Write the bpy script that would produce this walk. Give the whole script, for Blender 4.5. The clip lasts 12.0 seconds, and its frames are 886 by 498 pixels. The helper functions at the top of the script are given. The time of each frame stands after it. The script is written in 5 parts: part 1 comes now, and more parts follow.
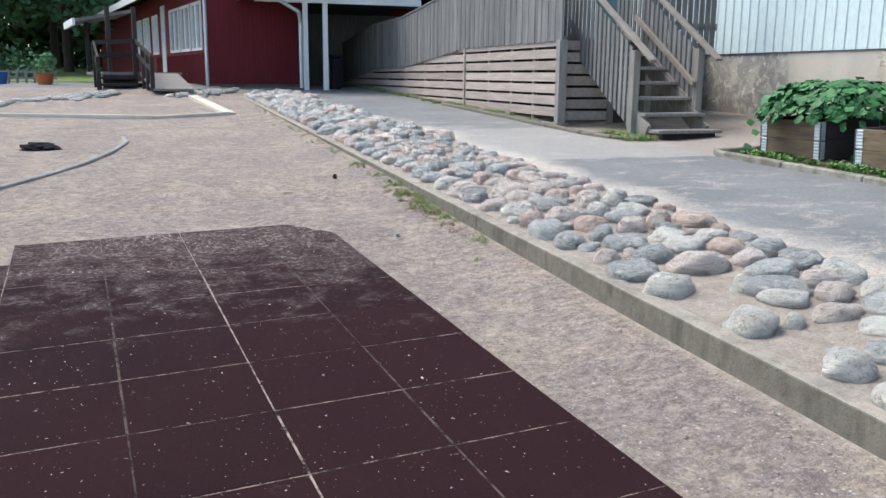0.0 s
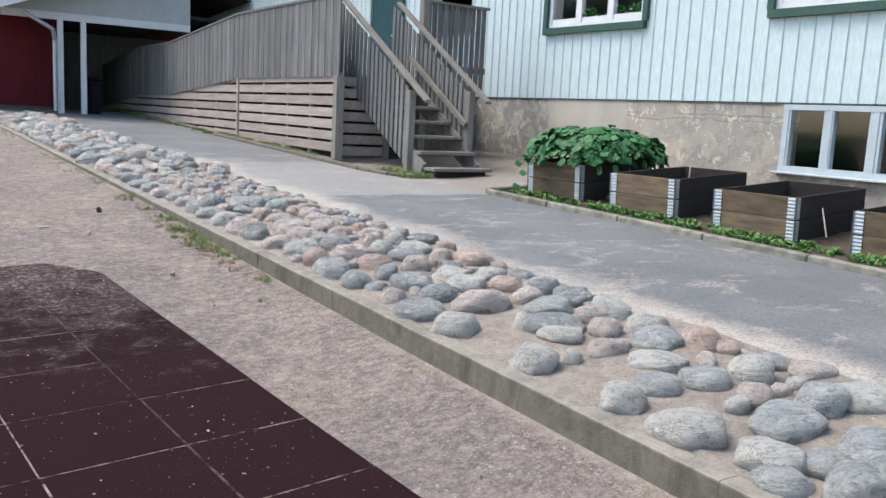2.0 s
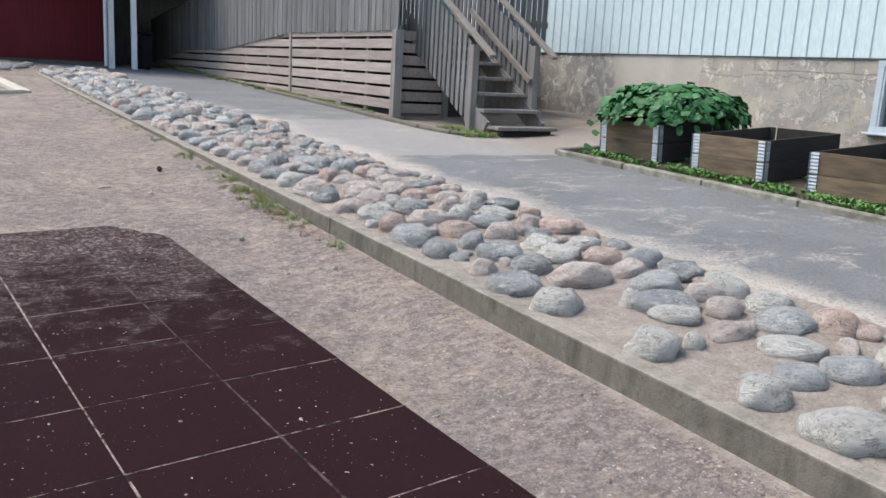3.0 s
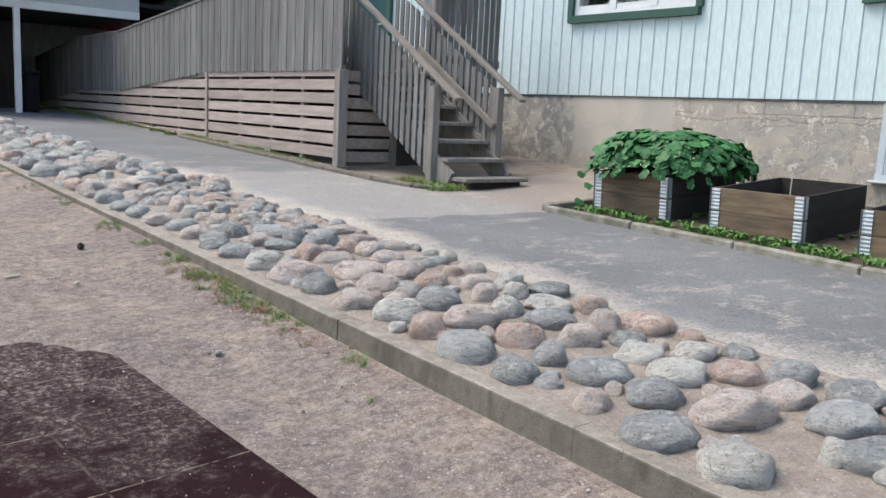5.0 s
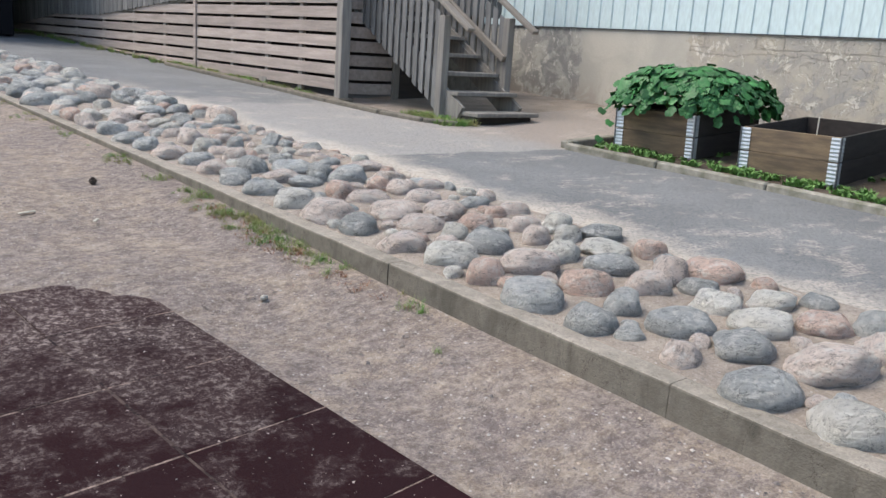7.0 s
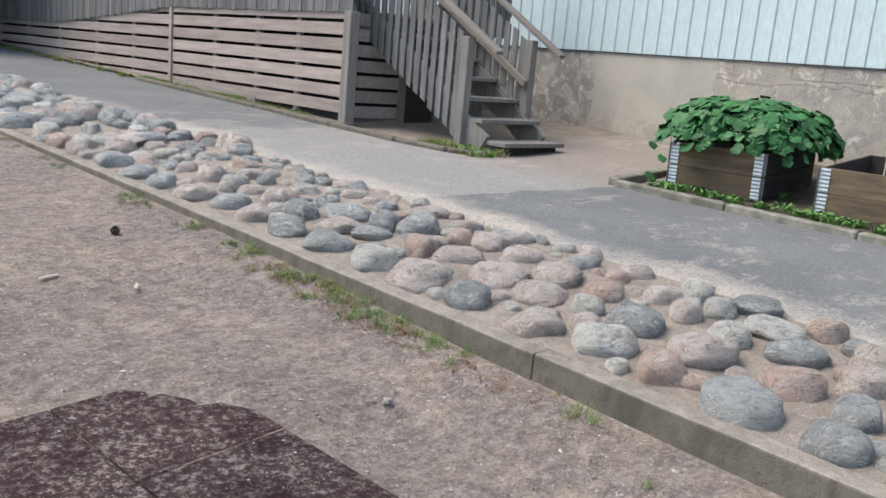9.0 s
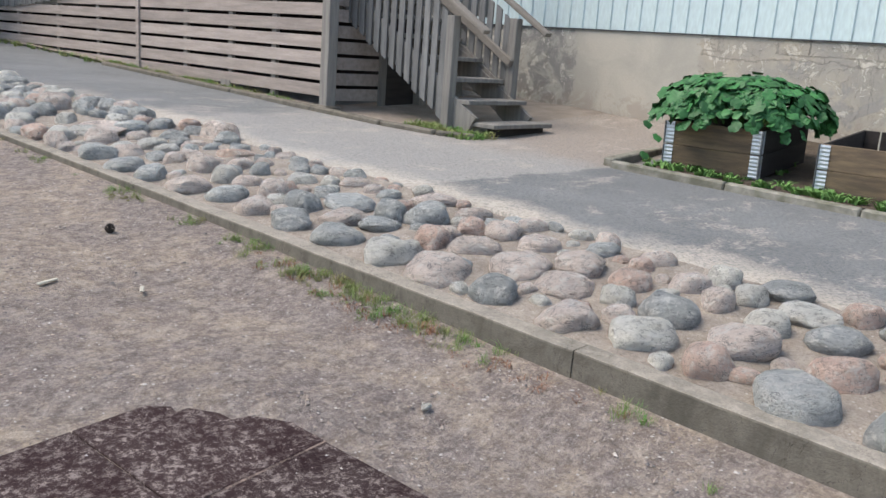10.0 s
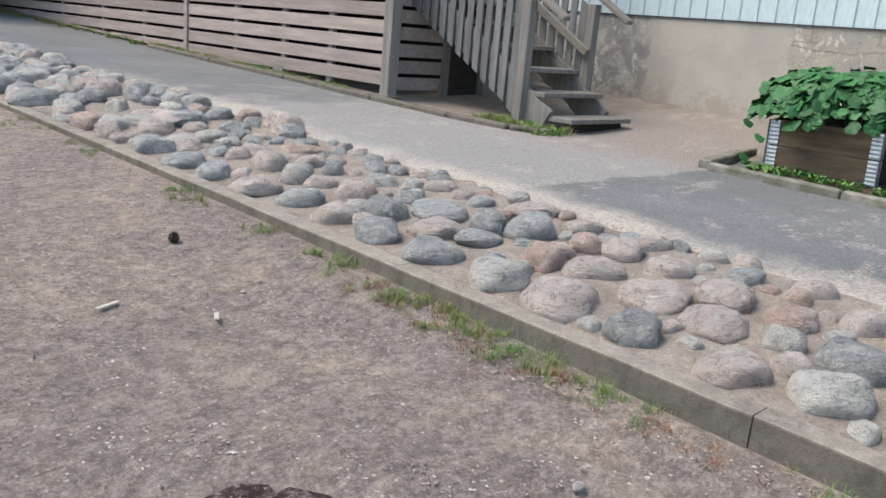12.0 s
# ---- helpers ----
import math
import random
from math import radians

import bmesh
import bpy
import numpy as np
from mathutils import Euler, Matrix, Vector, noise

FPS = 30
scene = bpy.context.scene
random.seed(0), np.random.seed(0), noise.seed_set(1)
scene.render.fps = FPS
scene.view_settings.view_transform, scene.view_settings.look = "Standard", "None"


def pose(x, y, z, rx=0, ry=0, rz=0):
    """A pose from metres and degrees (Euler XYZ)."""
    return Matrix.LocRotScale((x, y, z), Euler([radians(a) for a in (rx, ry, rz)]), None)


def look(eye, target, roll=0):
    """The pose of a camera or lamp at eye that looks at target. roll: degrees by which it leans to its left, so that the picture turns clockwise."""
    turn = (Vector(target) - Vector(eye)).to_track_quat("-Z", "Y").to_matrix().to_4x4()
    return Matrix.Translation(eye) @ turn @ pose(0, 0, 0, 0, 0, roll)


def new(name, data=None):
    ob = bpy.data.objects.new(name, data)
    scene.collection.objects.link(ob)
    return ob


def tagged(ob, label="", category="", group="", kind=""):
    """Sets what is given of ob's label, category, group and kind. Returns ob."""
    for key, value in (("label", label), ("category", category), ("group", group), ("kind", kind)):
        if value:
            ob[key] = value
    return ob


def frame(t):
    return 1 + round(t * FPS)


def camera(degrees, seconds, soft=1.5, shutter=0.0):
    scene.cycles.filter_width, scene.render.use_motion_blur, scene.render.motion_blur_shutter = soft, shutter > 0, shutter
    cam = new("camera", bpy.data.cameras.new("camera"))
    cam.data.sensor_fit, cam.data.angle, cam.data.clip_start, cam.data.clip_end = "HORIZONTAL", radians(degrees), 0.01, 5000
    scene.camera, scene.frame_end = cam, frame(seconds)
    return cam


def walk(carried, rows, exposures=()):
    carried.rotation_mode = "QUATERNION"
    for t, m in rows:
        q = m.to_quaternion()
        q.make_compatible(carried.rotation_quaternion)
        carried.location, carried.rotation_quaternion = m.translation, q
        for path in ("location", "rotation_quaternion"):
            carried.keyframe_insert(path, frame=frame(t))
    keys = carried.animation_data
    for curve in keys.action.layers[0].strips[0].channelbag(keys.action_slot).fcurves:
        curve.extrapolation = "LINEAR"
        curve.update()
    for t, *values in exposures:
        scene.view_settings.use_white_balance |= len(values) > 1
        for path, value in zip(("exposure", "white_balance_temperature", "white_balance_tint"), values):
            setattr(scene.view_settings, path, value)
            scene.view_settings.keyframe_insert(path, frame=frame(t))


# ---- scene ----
cam = camera(55.1, 12.0)
PATH = [
    (0, (-0.041, -0.041, 1.268), (0.579, 1.818, 0.869), 0.5),
    (0.5, (-0.079, -0.063, 1.261), (0.648, 1.751, 0.839), 1.2),
    (1, (-0.049, -0.055, 1.25), (0.598, 1.783, 0.8), 0.7),
    (1.5, (0.022, -0.071, 1.299), (0.946, 1.654, 0.887), 2.8),
    (2, (-0.098, 0.053, 1.304), (1.005, 1.692, 0.994), 3.0),
    (2.5, (-0.2, 0.259, 1.269), (0.904, 1.869, 0.835), 1.9),
    (3, (-0.131, 0.541, 1.279), (0.888, 2.212, 0.867), 3.2),
    (3.2, (-0.098, 0.693, 1.25), (0.822, 2.427, 0.867), 3.2),
    (4.8, (-0.038, 2.04, 1.281), (1.182, 3.58, 0.904), 4.3),
    (5, (-0.061, 2.177, 1.319), (1.17, 3.721, 1.004), 2.9),
    (5.5, (-0.146, 2.415, 1.291), (1.16, 3.887, 0.928), 3.4),
    (6, (-0.19, 2.476, 1.277), (1.12, 3.942, 0.91), 4.2),
    (6.5, (-0.211, 2.494, 1.309), (1.113, 3.936, 0.902), 3.9),
    (7, (-0.229, 2.63, 1.285), (1.042, 4.103, 0.823), 3.9),
    (7.5, (-0.287, 2.935, 1.299), (0.964, 4.413, 0.798), 2.6),
    (7.7, (-0.327, 3.06, 1.302), (0.953, 4.514, 0.805), 3.2),
    (9.3, (-0.335, 3.975, 1.313), (1.06, 5.345, 0.89), 4.8),
    (9.5, (-0.336, 4.032, 1.296), (1.063, 5.38, 0.821), 4.2),
    (10, (-0.393, 4.163, 1.316), (1.046, 5.473, 0.853), 4.3),
    (10.5, (-0.399, 4.232, 1.317), (0.985, 5.594, 0.839), 4.5),
    (11, (-0.339, 4.345, 1.323), (1.072, 5.694, 0.888), 3.6),
    (11.5, (-0.264, 4.517, 1.314), (1.139, 5.86, 0.834), 3.3),
    (12, (-0.209, 4.843, 1.294), (1.178, 6.195, 0.795), 5.1),
]
walk(cam, [(t, look(eye, target, roll)) for t, eye, target, roll in PATH], exposures=[(0, 1.44, 6700, 6), (1, 1.42, 6700, 6), (2, 1.28, 6750, 8.5), (5.5, 1.20, 6950, 9), (9.5, 1.12, 6950, 8), (12, 1.11, 6950, 8)])

# ---- light ----
world = bpy.data.worlds.new("world")
scene.world = world
world.use_nodes = True
wn = world.node_tree
sky = wn.nodes.new("ShaderNodeTexSky")
sky.sky_type = "NISHITA"
sky.sun_disc = False
sky.sun_elevation = radians(59)
sky.sun_rotation = radians(312)
sky.air_density = 1.0
sky.dust_density = 1.5
wn.links.new(sky.outputs[0], wn.nodes["Background"].inputs[0])
wn.nodes["Background"].inputs[1].default_value = 0.15
sun = new("sun", bpy.data.lights.new("sun", "SUN"))
sun.data.energy = 1.5
sun.data.angle = radians(34)
sun.data.color = (1.0, 0.955, 0.89)
sun.matrix_world = look((-9, 8, 20), (0, 0, 0))

# ---- materials ----


def node_mat(name, rough=0.9, metal=0.0, spec=0.3):
    m = bpy.data.materials.new(name)
    m.use_nodes = True
    b = m.node_tree.nodes["Principled BSDF"]
    b.inputs["Roughness"].default_value = rough
    b.inputs["Metallic"].default_value = metal
    b.inputs["Specular IOR Level"].default_value = spec
    return m, m.node_tree, b


def nd(nt, kind, **values):
    n = nt.nodes.new(kind)
    for k, v in values.items():
        n.inputs[k.replace("_", " ")].default_value = v
    return n


def coords(nt, space="world", stretch=(1, 1, 1)):
    if space == "world":
        out = nt.nodes.new("ShaderNodeNewGeometry").outputs["Position"]
    else:
        tc = nt.nodes.new("ShaderNodeTexCoord").outputs["Object"]
        info = nt.nodes.new("ShaderNodeObjectInfo")
        off = nd(nt, "ShaderNodeVectorMath")
        off.operation = "SCALE"
        off.inputs[0].default_value = (17, 31, 53)
        nt.links.new(info.outputs["Random"], off.inputs["Scale"])
        add = nd(nt, "ShaderNodeVectorMath")
        nt.links.new(tc, add.inputs[0])
        nt.links.new(off.outputs[0], add.inputs[1])
        out = add.outputs[0]
    mp = nd(nt, "ShaderNodeMapping", Scale=stretch)
    nt.links.new(out, mp.inputs["Vector"])
    return mp.outputs[0]


def noise_of(nt, vec, scale, detail=4.0, lo=0.4, hi=0.6, distort=0.0, rough=0.55):
    n = nd(nt, "ShaderNodeTexNoise", Scale=scale, Detail=detail, Distortion=distort, Roughness=rough)
    nt.links.new(vec, n.inputs["Vector"])
    r = nd(nt, "ShaderNodeMapRange")
    for k, v in ((1, lo), (2, hi)):
        r.inputs[k].default_value = v
    nt.links.new(n.outputs["Fac"], r.inputs[0])
    return r.outputs[0]


def mix(nt, fac, a, b):
    m = nt.nodes.new("ShaderNodeMix")
    m.data_type = "RGBA"
    for sock, v in ((0, fac), (6, a), (7, b)):
        if isinstance(v, (int, float)):
            m.inputs[sock].default_value = v
        elif isinstance(v, tuple):
            m.inputs[sock].default_value = (*v, 1)
        else:
            nt.links.new(v, m.inputs[sock])
    return m.outputs[2]


def op(nt, kind, a, b=0.0):
    m = nt.nodes.new("ShaderNodeMath")
    m.operation = kind
    for sock, v in ((0, a), (1, b)):
        if isinstance(v, (int, float)):
            m.inputs[sock].default_value = v
        else:
            nt.links.new(v, m.inputs[sock])
    m.use_clamp = False
    return m.outputs[0]


def ramp(nt, value, lo, hi):
    r = nd(nt, "ShaderNodeMapRange")
    r.inputs[1].default_value, r.inputs[2].default_value = lo, hi
    nt.links.new(value, r.inputs[0])
    return r.outputs[0]


def axes(nt):
    g = nt.nodes.new("ShaderNodeNewGeometry")
    s = nt.nodes.new("ShaderNodeSeparateXYZ")
    nt.links.new(g.outputs["Position"], s.inputs[0])
    return s.outputs[0], s.outputs[1], s.outputs[2]


def finish(nt, bsdf, colour, height=None, strength=0.3, distance=0.01):
    if isinstance(colour, tuple):
        bsdf.inputs["Base Color"].default_value = (*colour, 1)
    else:
        nt.links.new(colour, bsdf.inputs["Base Color"])
    if height is not None:
        b = nd(nt, "ShaderNodeBump", Strength=strength, Distance=distance)
        nt.links.new(height, b.inputs["Height"])
        nt.links.new(b.outputs[0], bsdf.inputs["Normal"])


def simple(name, a, b, scale=8.0, fine=60.0, rough=0.85, bump=0.3, metal=0.0, space="world", stretch=(1, 1, 1), vary=0.0, spec=0.3, distance=0.005):
    """Two colours in patches, fine grain over them, and a shift from piece to piece."""
    m, nt, bs = node_mat(name, rough, metal, spec)
    v = coords(nt, space, stretch)
    big = noise_of(nt, v, scale, 4, 0.35, 0.65)
    small = noise_of(nt, v, fine, 3, 0.3, 0.7)
    c = mix(nt, big, a, b)
    dark = mix(nt, op(nt, "MULTIPLY", small, 0.35), c, tuple(x * 0.55 for x in a))
    if vary:
        info = nt.nodes.new("ShaderNodeObjectInfo")
        hsv = nt.nodes.new("ShaderNodeHueSaturation")
        nt.links.new(dark, hsv.inputs["Color"])
        k = nd(nt, "ShaderNodeMapRange")
        k.inputs[3].default_value, k.inputs[4].default_value = 1 - vary, 1 + vary
        nt.links.new(info.outputs["Random"], k.inputs[0])
        nt.links.new(k.outputs[0], hsv.inputs["Value"])
        dark = hsv.outputs[0]
    finish(nt, bs, dark, small, bump, distance)
    return m


def sand_mat():
    """Trampled ground: mauve-grey fine gravel with pale beige patches of sand, chips and grit."""
    m, nt, bs = node_mat("sand", 0.95, 0, 0.2)
    v = coords(nt)
    x, y, z = axes(nt)
    wide = noise_of(nt, v, 1.3, 6, 0.45, 0.58, 0.6, 0.65)
    mid = noise_of(nt, v, 6.5, 9, 0.46, 0.58, 0.0, 0.8)
    chips = noise_of(nt, coords(nt, stretch=(1, 1.3, 1)), 15.0, 8, 0.41, 0.61, 0.2, 0.85)
    grain = noise_of(nt, v, 120.0, 4, 0.42, 0.62, 0.0, 0.7)
    gravel = mix(nt, chips, (0.150, 0.122, 0.110), (0.40, 0.337, 0.297))
    beige = mix(nt, chips, (0.29, 0.227, 0.173), (0.56, 0.457, 0.353))
    kerb_side = ramp(nt, x, 1.3, 1.95)
    bed_side = ramp(nt, x, 2.16, 2.24)
    patch = op(nt, "ADD", op(nt, "MULTIPLY", mid, 0.55), op(nt, "MULTIPLY", wide, 0.55))
    patch = op(nt, "MINIMUM", op(nt, "ADD", op(nt, "ADD", patch, -0.06), op(nt, "ADD", op(nt, "MULTIPLY", kerb_side, -0.12), op(nt, "MULTIPLY", bed_side, 0.05))), 1.0)
    patch = op(nt, "MAXIMUM", patch, 0.0)
    c = mix(nt, patch, gravel, beige)
    clots = noise_of(nt, v, 9.0, 8, 0.50, 0.60, 0.3, 0.8)
    c = mix(nt, op(nt, "MULTIPLY", clots, 0.55), c, (0.165, 0.128, 0.122))
    silt = mix(nt, noise_of(nt, v, 7.0, 7, 0.40, 0.62, 0.3, 0.7), (0.37, 0.315, 0.26), (0.55, 0.48, 0.405))
    c = mix(nt, op(nt, "MULTIPLY", bed_side, 0.65), c, silt)
    vor = nd(nt, "ShaderNodeTexVoronoi", Scale=70.0)
    nt.links.new(v, vor.inputs["Vector"])
    pick = ramp(nt, vor.outputs["Color"], 0.86, 0.89)
    peb = op(nt, "MULTIPLY", ramp(nt, vor.outputs["Distance"], 0.42, 0.3), pick)
    c = mix(nt, op(nt, "MULTIPLY", peb, 0.8), c, (0.68, 0.63, 0.58))
    c = mix(nt, op(nt, "MULTIPLY", grain, 0.28), c, (0.12, 0.095, 0.088))
    speck = noise_of(nt, v, 62.0, 5, 0.52, 0.60, 0.0, 0.8)
    c = mix(nt, op(nt, "MULTIPLY", speck, 0.38), c, (0.53, 0.455, 0.40))
    specks = noise_of(nt, coords(nt, stretch=(1.3, 1, 1)), 48.0, 5, 0.54, 0.61, 0.0, 0.8)
    c = mix(nt, op(nt, "MULTIPLY", specks, 0.45), c, (0.12, 0.10, 0.10))
    hgt = op(nt, "ADD", op(nt, "ADD", op(nt, "MULTIPLY", mid, 0.6), op(nt, "MULTIPLY", chips, 0.8)), op(nt, "ADD", op(nt, "MULTIPLY", grain, -0.4), op(nt, "MULTIPLY", peb, 0.5)))
    finish(nt, bs, c, hgt, 0.7, 0.012)
    return m


def asphalt_mat():
    m, nt, bs = node_mat("asphalt", 0.85, 0, 0.35)
    v = coords(nt)
    x, y, z = axes(nt)
    wide = noise_of(nt, v, 1.1, 7, 0.4, 0.62, 0.2, 0.65)
    streak = op(nt, "MULTIPLY", noise_of(nt, coords(nt, stretch=(1.0, 1.7, 1.0)), 1.5, 9, 0.54, 0.60, 0.25, 0.75), noise_of(nt, v, 45.0, 4, 0.38, 0.56))
    grain = noise_of(nt, v, 140.0, 3, 0.35, 0.7)
    c = mix(nt, wide, (0.112, 0.116, 0.119), (0.160, 0.164, 0.165))
    old = op(nt, "MULTIPLY", ramp(nt, op(nt, "ADD", y, op(nt, "MULTIPLY", wide, 0.12)), 8.0, 8.06), ramp(nt, op(nt, "ADD", y, op(nt, "MULTIPLY", wide, 1.2)), 12.4, 11.2))
    c = mix(nt, op(nt, "MULTIPLY", old, 0.7), c, (0.34, 0.315, 0.29))
    edge = op(nt, "ADD", x, op(nt, "MULTIPLY", op(nt, "SUBTRACT", wide, 0.5), 0.35))
    strip = op(nt, "MULTIPLY", ramp(nt, edge, 3.8, 3.45), ramp(nt, op(nt, "ADD", y, wide), 14.0, 11.5))
    c = mix(nt, op(nt, "MULTIPLY", strip, 0.75), c, (0.50, 0.435, 0.36))
    far_side = ramp(nt, op(nt, "ADD", x, op(nt, "MULTIPLY", wide, 0.5)), 5.6, 6.4)
    c = mix(nt, op(nt, "MULTIPLY", far_side, old), c, (0.27, 0.22, 0.185))
    c = mix(nt, op(nt, "MULTIPLY", op(nt, "MULTIPLY", streak, ramp(nt, y, 15.0, 11.0)), 0.6), c, (0.47, 0.405, 0.345))
    c = mix(nt, op(nt, "MULTIPLY", grain, 0.35), c, (0.36, 0.35, 0.34))
    c = mix(nt, op(nt, "MULTIPLY", noise_of(nt, v, 55.0, 4, 0.5, 0.6), 0.45), c, (0.06, 0.065, 0.07))
    finish(nt, bs, c, grain, 0.5, 0.008)
    return m


def rubber_mat():
    m, nt, bs = node_mat("rubber", 0.95, 0, 0.06)
    v = coords(nt)
    x, y, z = axes(nt)
    info = nt.nodes.new("ShaderNodeObjectInfo")
    wide = noise_of(nt, v, 2.2, 5, 0.35, 0.65)
    grain = noise_of(nt, v, 260.0, 2, 0.3, 0.7)
    c = mix(nt, info.outputs["Random"], (0.0100, 0.0034, 0.0050), (0.0150, 0.0046, 0.0064))
    c = mix(nt, op(nt, "MULTIPLY", wide, 0.5), c, (0.018, 0.0068, 0.008))
    c = mix(nt, op(nt, "MULTIPLY", grain, 0.25), c, (0.05, 0.03, 0.03))
    dust = op(nt, "ADD", op(nt, "MULTIPLY", ramp(nt, y, 3.6, 6.3), 1.0), op(nt, "MULTIPLY", noise_of(nt, v, 4.5, 8, 0.36, 0.66, 0.0, 0.7), 0.75))
    d = op(nt, "MULTIPLY", ramp(nt, dust, 0.70, 1.5), op(nt, "ADD", noise_of(nt, v, 32.0, 8, 0.50, 0.58, 0.0, 0.9), 0.12))
    c = mix(nt, op(nt, "MINIMUM", op(nt, "MULTIPLY", d, 0.66), 1.0), c, (0.36, 0.30, 0.275))
    flecks = noise_of(nt, v, 62.0, 3, 0.70, 0.73)
    c = mix(nt, op(nt, "MULTIPLY", flecks, 0.8), c, (0.40, 0.33, 0.31))
    finish(nt, bs, c, grain, 0.35, 0.003)
    return m


def stone_mat(name, a, b, speck, veins=0.0):
    m, nt, bs = node_mat(name, 0.82, 0, 0.3)
    v = coords(nt, "object")
    big = noise_of(nt, v, 1.1, 6, 0.38, 0.62, 0.6, 0.6)
    spots = noise_of(nt, v, 4.0, 8, 0.57, 0.60, 0.4, 0.85)
    band = noise_of(nt, coords(nt, "object", (0.6, 2.2, 3.0)), 1.5, 7, 0.44, 0.60, 1.1, 0.7)
    veined = noise_of(nt, coords(nt, "object", (0.8, 1.9, 1.6)), 1.7, 7, 0.0, 1.0, 0.9, 0.7)
    seam = op(nt, "MULTIPLY", ramp(nt, op(nt, "ABSOLUTE", op(nt, "SUBTRACT", veined, 0.5)), 0.026, 0.004), noise_of(nt, v, 2.2, 3, 0.46, 0.58))
    lich = noise_of(nt, v, 1.8, 8, 0.50, 0.58, 0.3, 0.8)
    pock = nd(nt, "ShaderNodeTexVoronoi", Scale=7.0)
    nt.links.new(v, pock.inputs["Vector"])
    holes = op(nt, "MULTIPLY", ramp(nt, pock.outputs["Distance"], 0.30, 0.16), noise_of(nt, v, 2.5, 4, 0.50, 0.58))
    c = mix(nt, big, a, b)
    c = mix(nt, op(nt, "MULTIPLY", band, 0.35), c, tuple(k * 0.75 for k in b))
    c = mix(nt, op(nt, "MULTIPLY", lich, 0.55), c, (0.80, 0.77, 0.72))
    c = mix(nt, op(nt, "MULTIPLY", spots, 0.5), c, speck)
    c = mix(nt, op(nt, "MULTIPLY", seam, 0.75), c, tuple(k * 0.7 for k in speck))
    c = mix(nt, op(nt, "MULTIPLY", holes, 0.5), c, speck)
    if veins:
        bands = noise_of(nt, coords(nt, "object", (0.7, 3.5, 2.5)), 1.6, 5, 0.54, 0.60, 0.8)
        c = mix(nt, op(nt, "MULTIPLY", bands, veins), c, (0.66, 0.64, 0.61))
    info = nt.nodes.new("ShaderNodeObjectInfo")
    hsv = nt.nodes.new("ShaderNodeHueSaturation")
    nt.links.new(c, hsv.inputs["Color"])
    nt.links.new(ramp_out(nt, info.outputs["Random"], 1.03, 1.24), hsv.inputs["Value"])
    pits = noise_of(nt, v, 3.2, 8, 0.3, 0.7, 0.3, 0.72)
    h = op(nt, "ADD", op(nt, "MULTIPLY", pits, 2.6), op(nt, "ADD", op(nt, "ADD", op(nt, "MULTIPLY", spots, -0.3), op(nt, "MULTIPLY", holes, -0.7)), op(nt, "ADD", op(nt, "MULTIPLY", seam, -1.4), op(nt, "MULTIPLY", band, -0.5))))
    finish(nt, bs, hsv.outputs[0], h, 0.85, 0.035)
    return m


def ramp_out(nt, value, lo, hi):
    r = nd(nt, "ShaderNodeMapRange")
    r.inputs[3].default_value, r.inputs[4].default_value = lo, hi
    nt.links.new(value, r.inputs[0])
    return r.outputs[0]


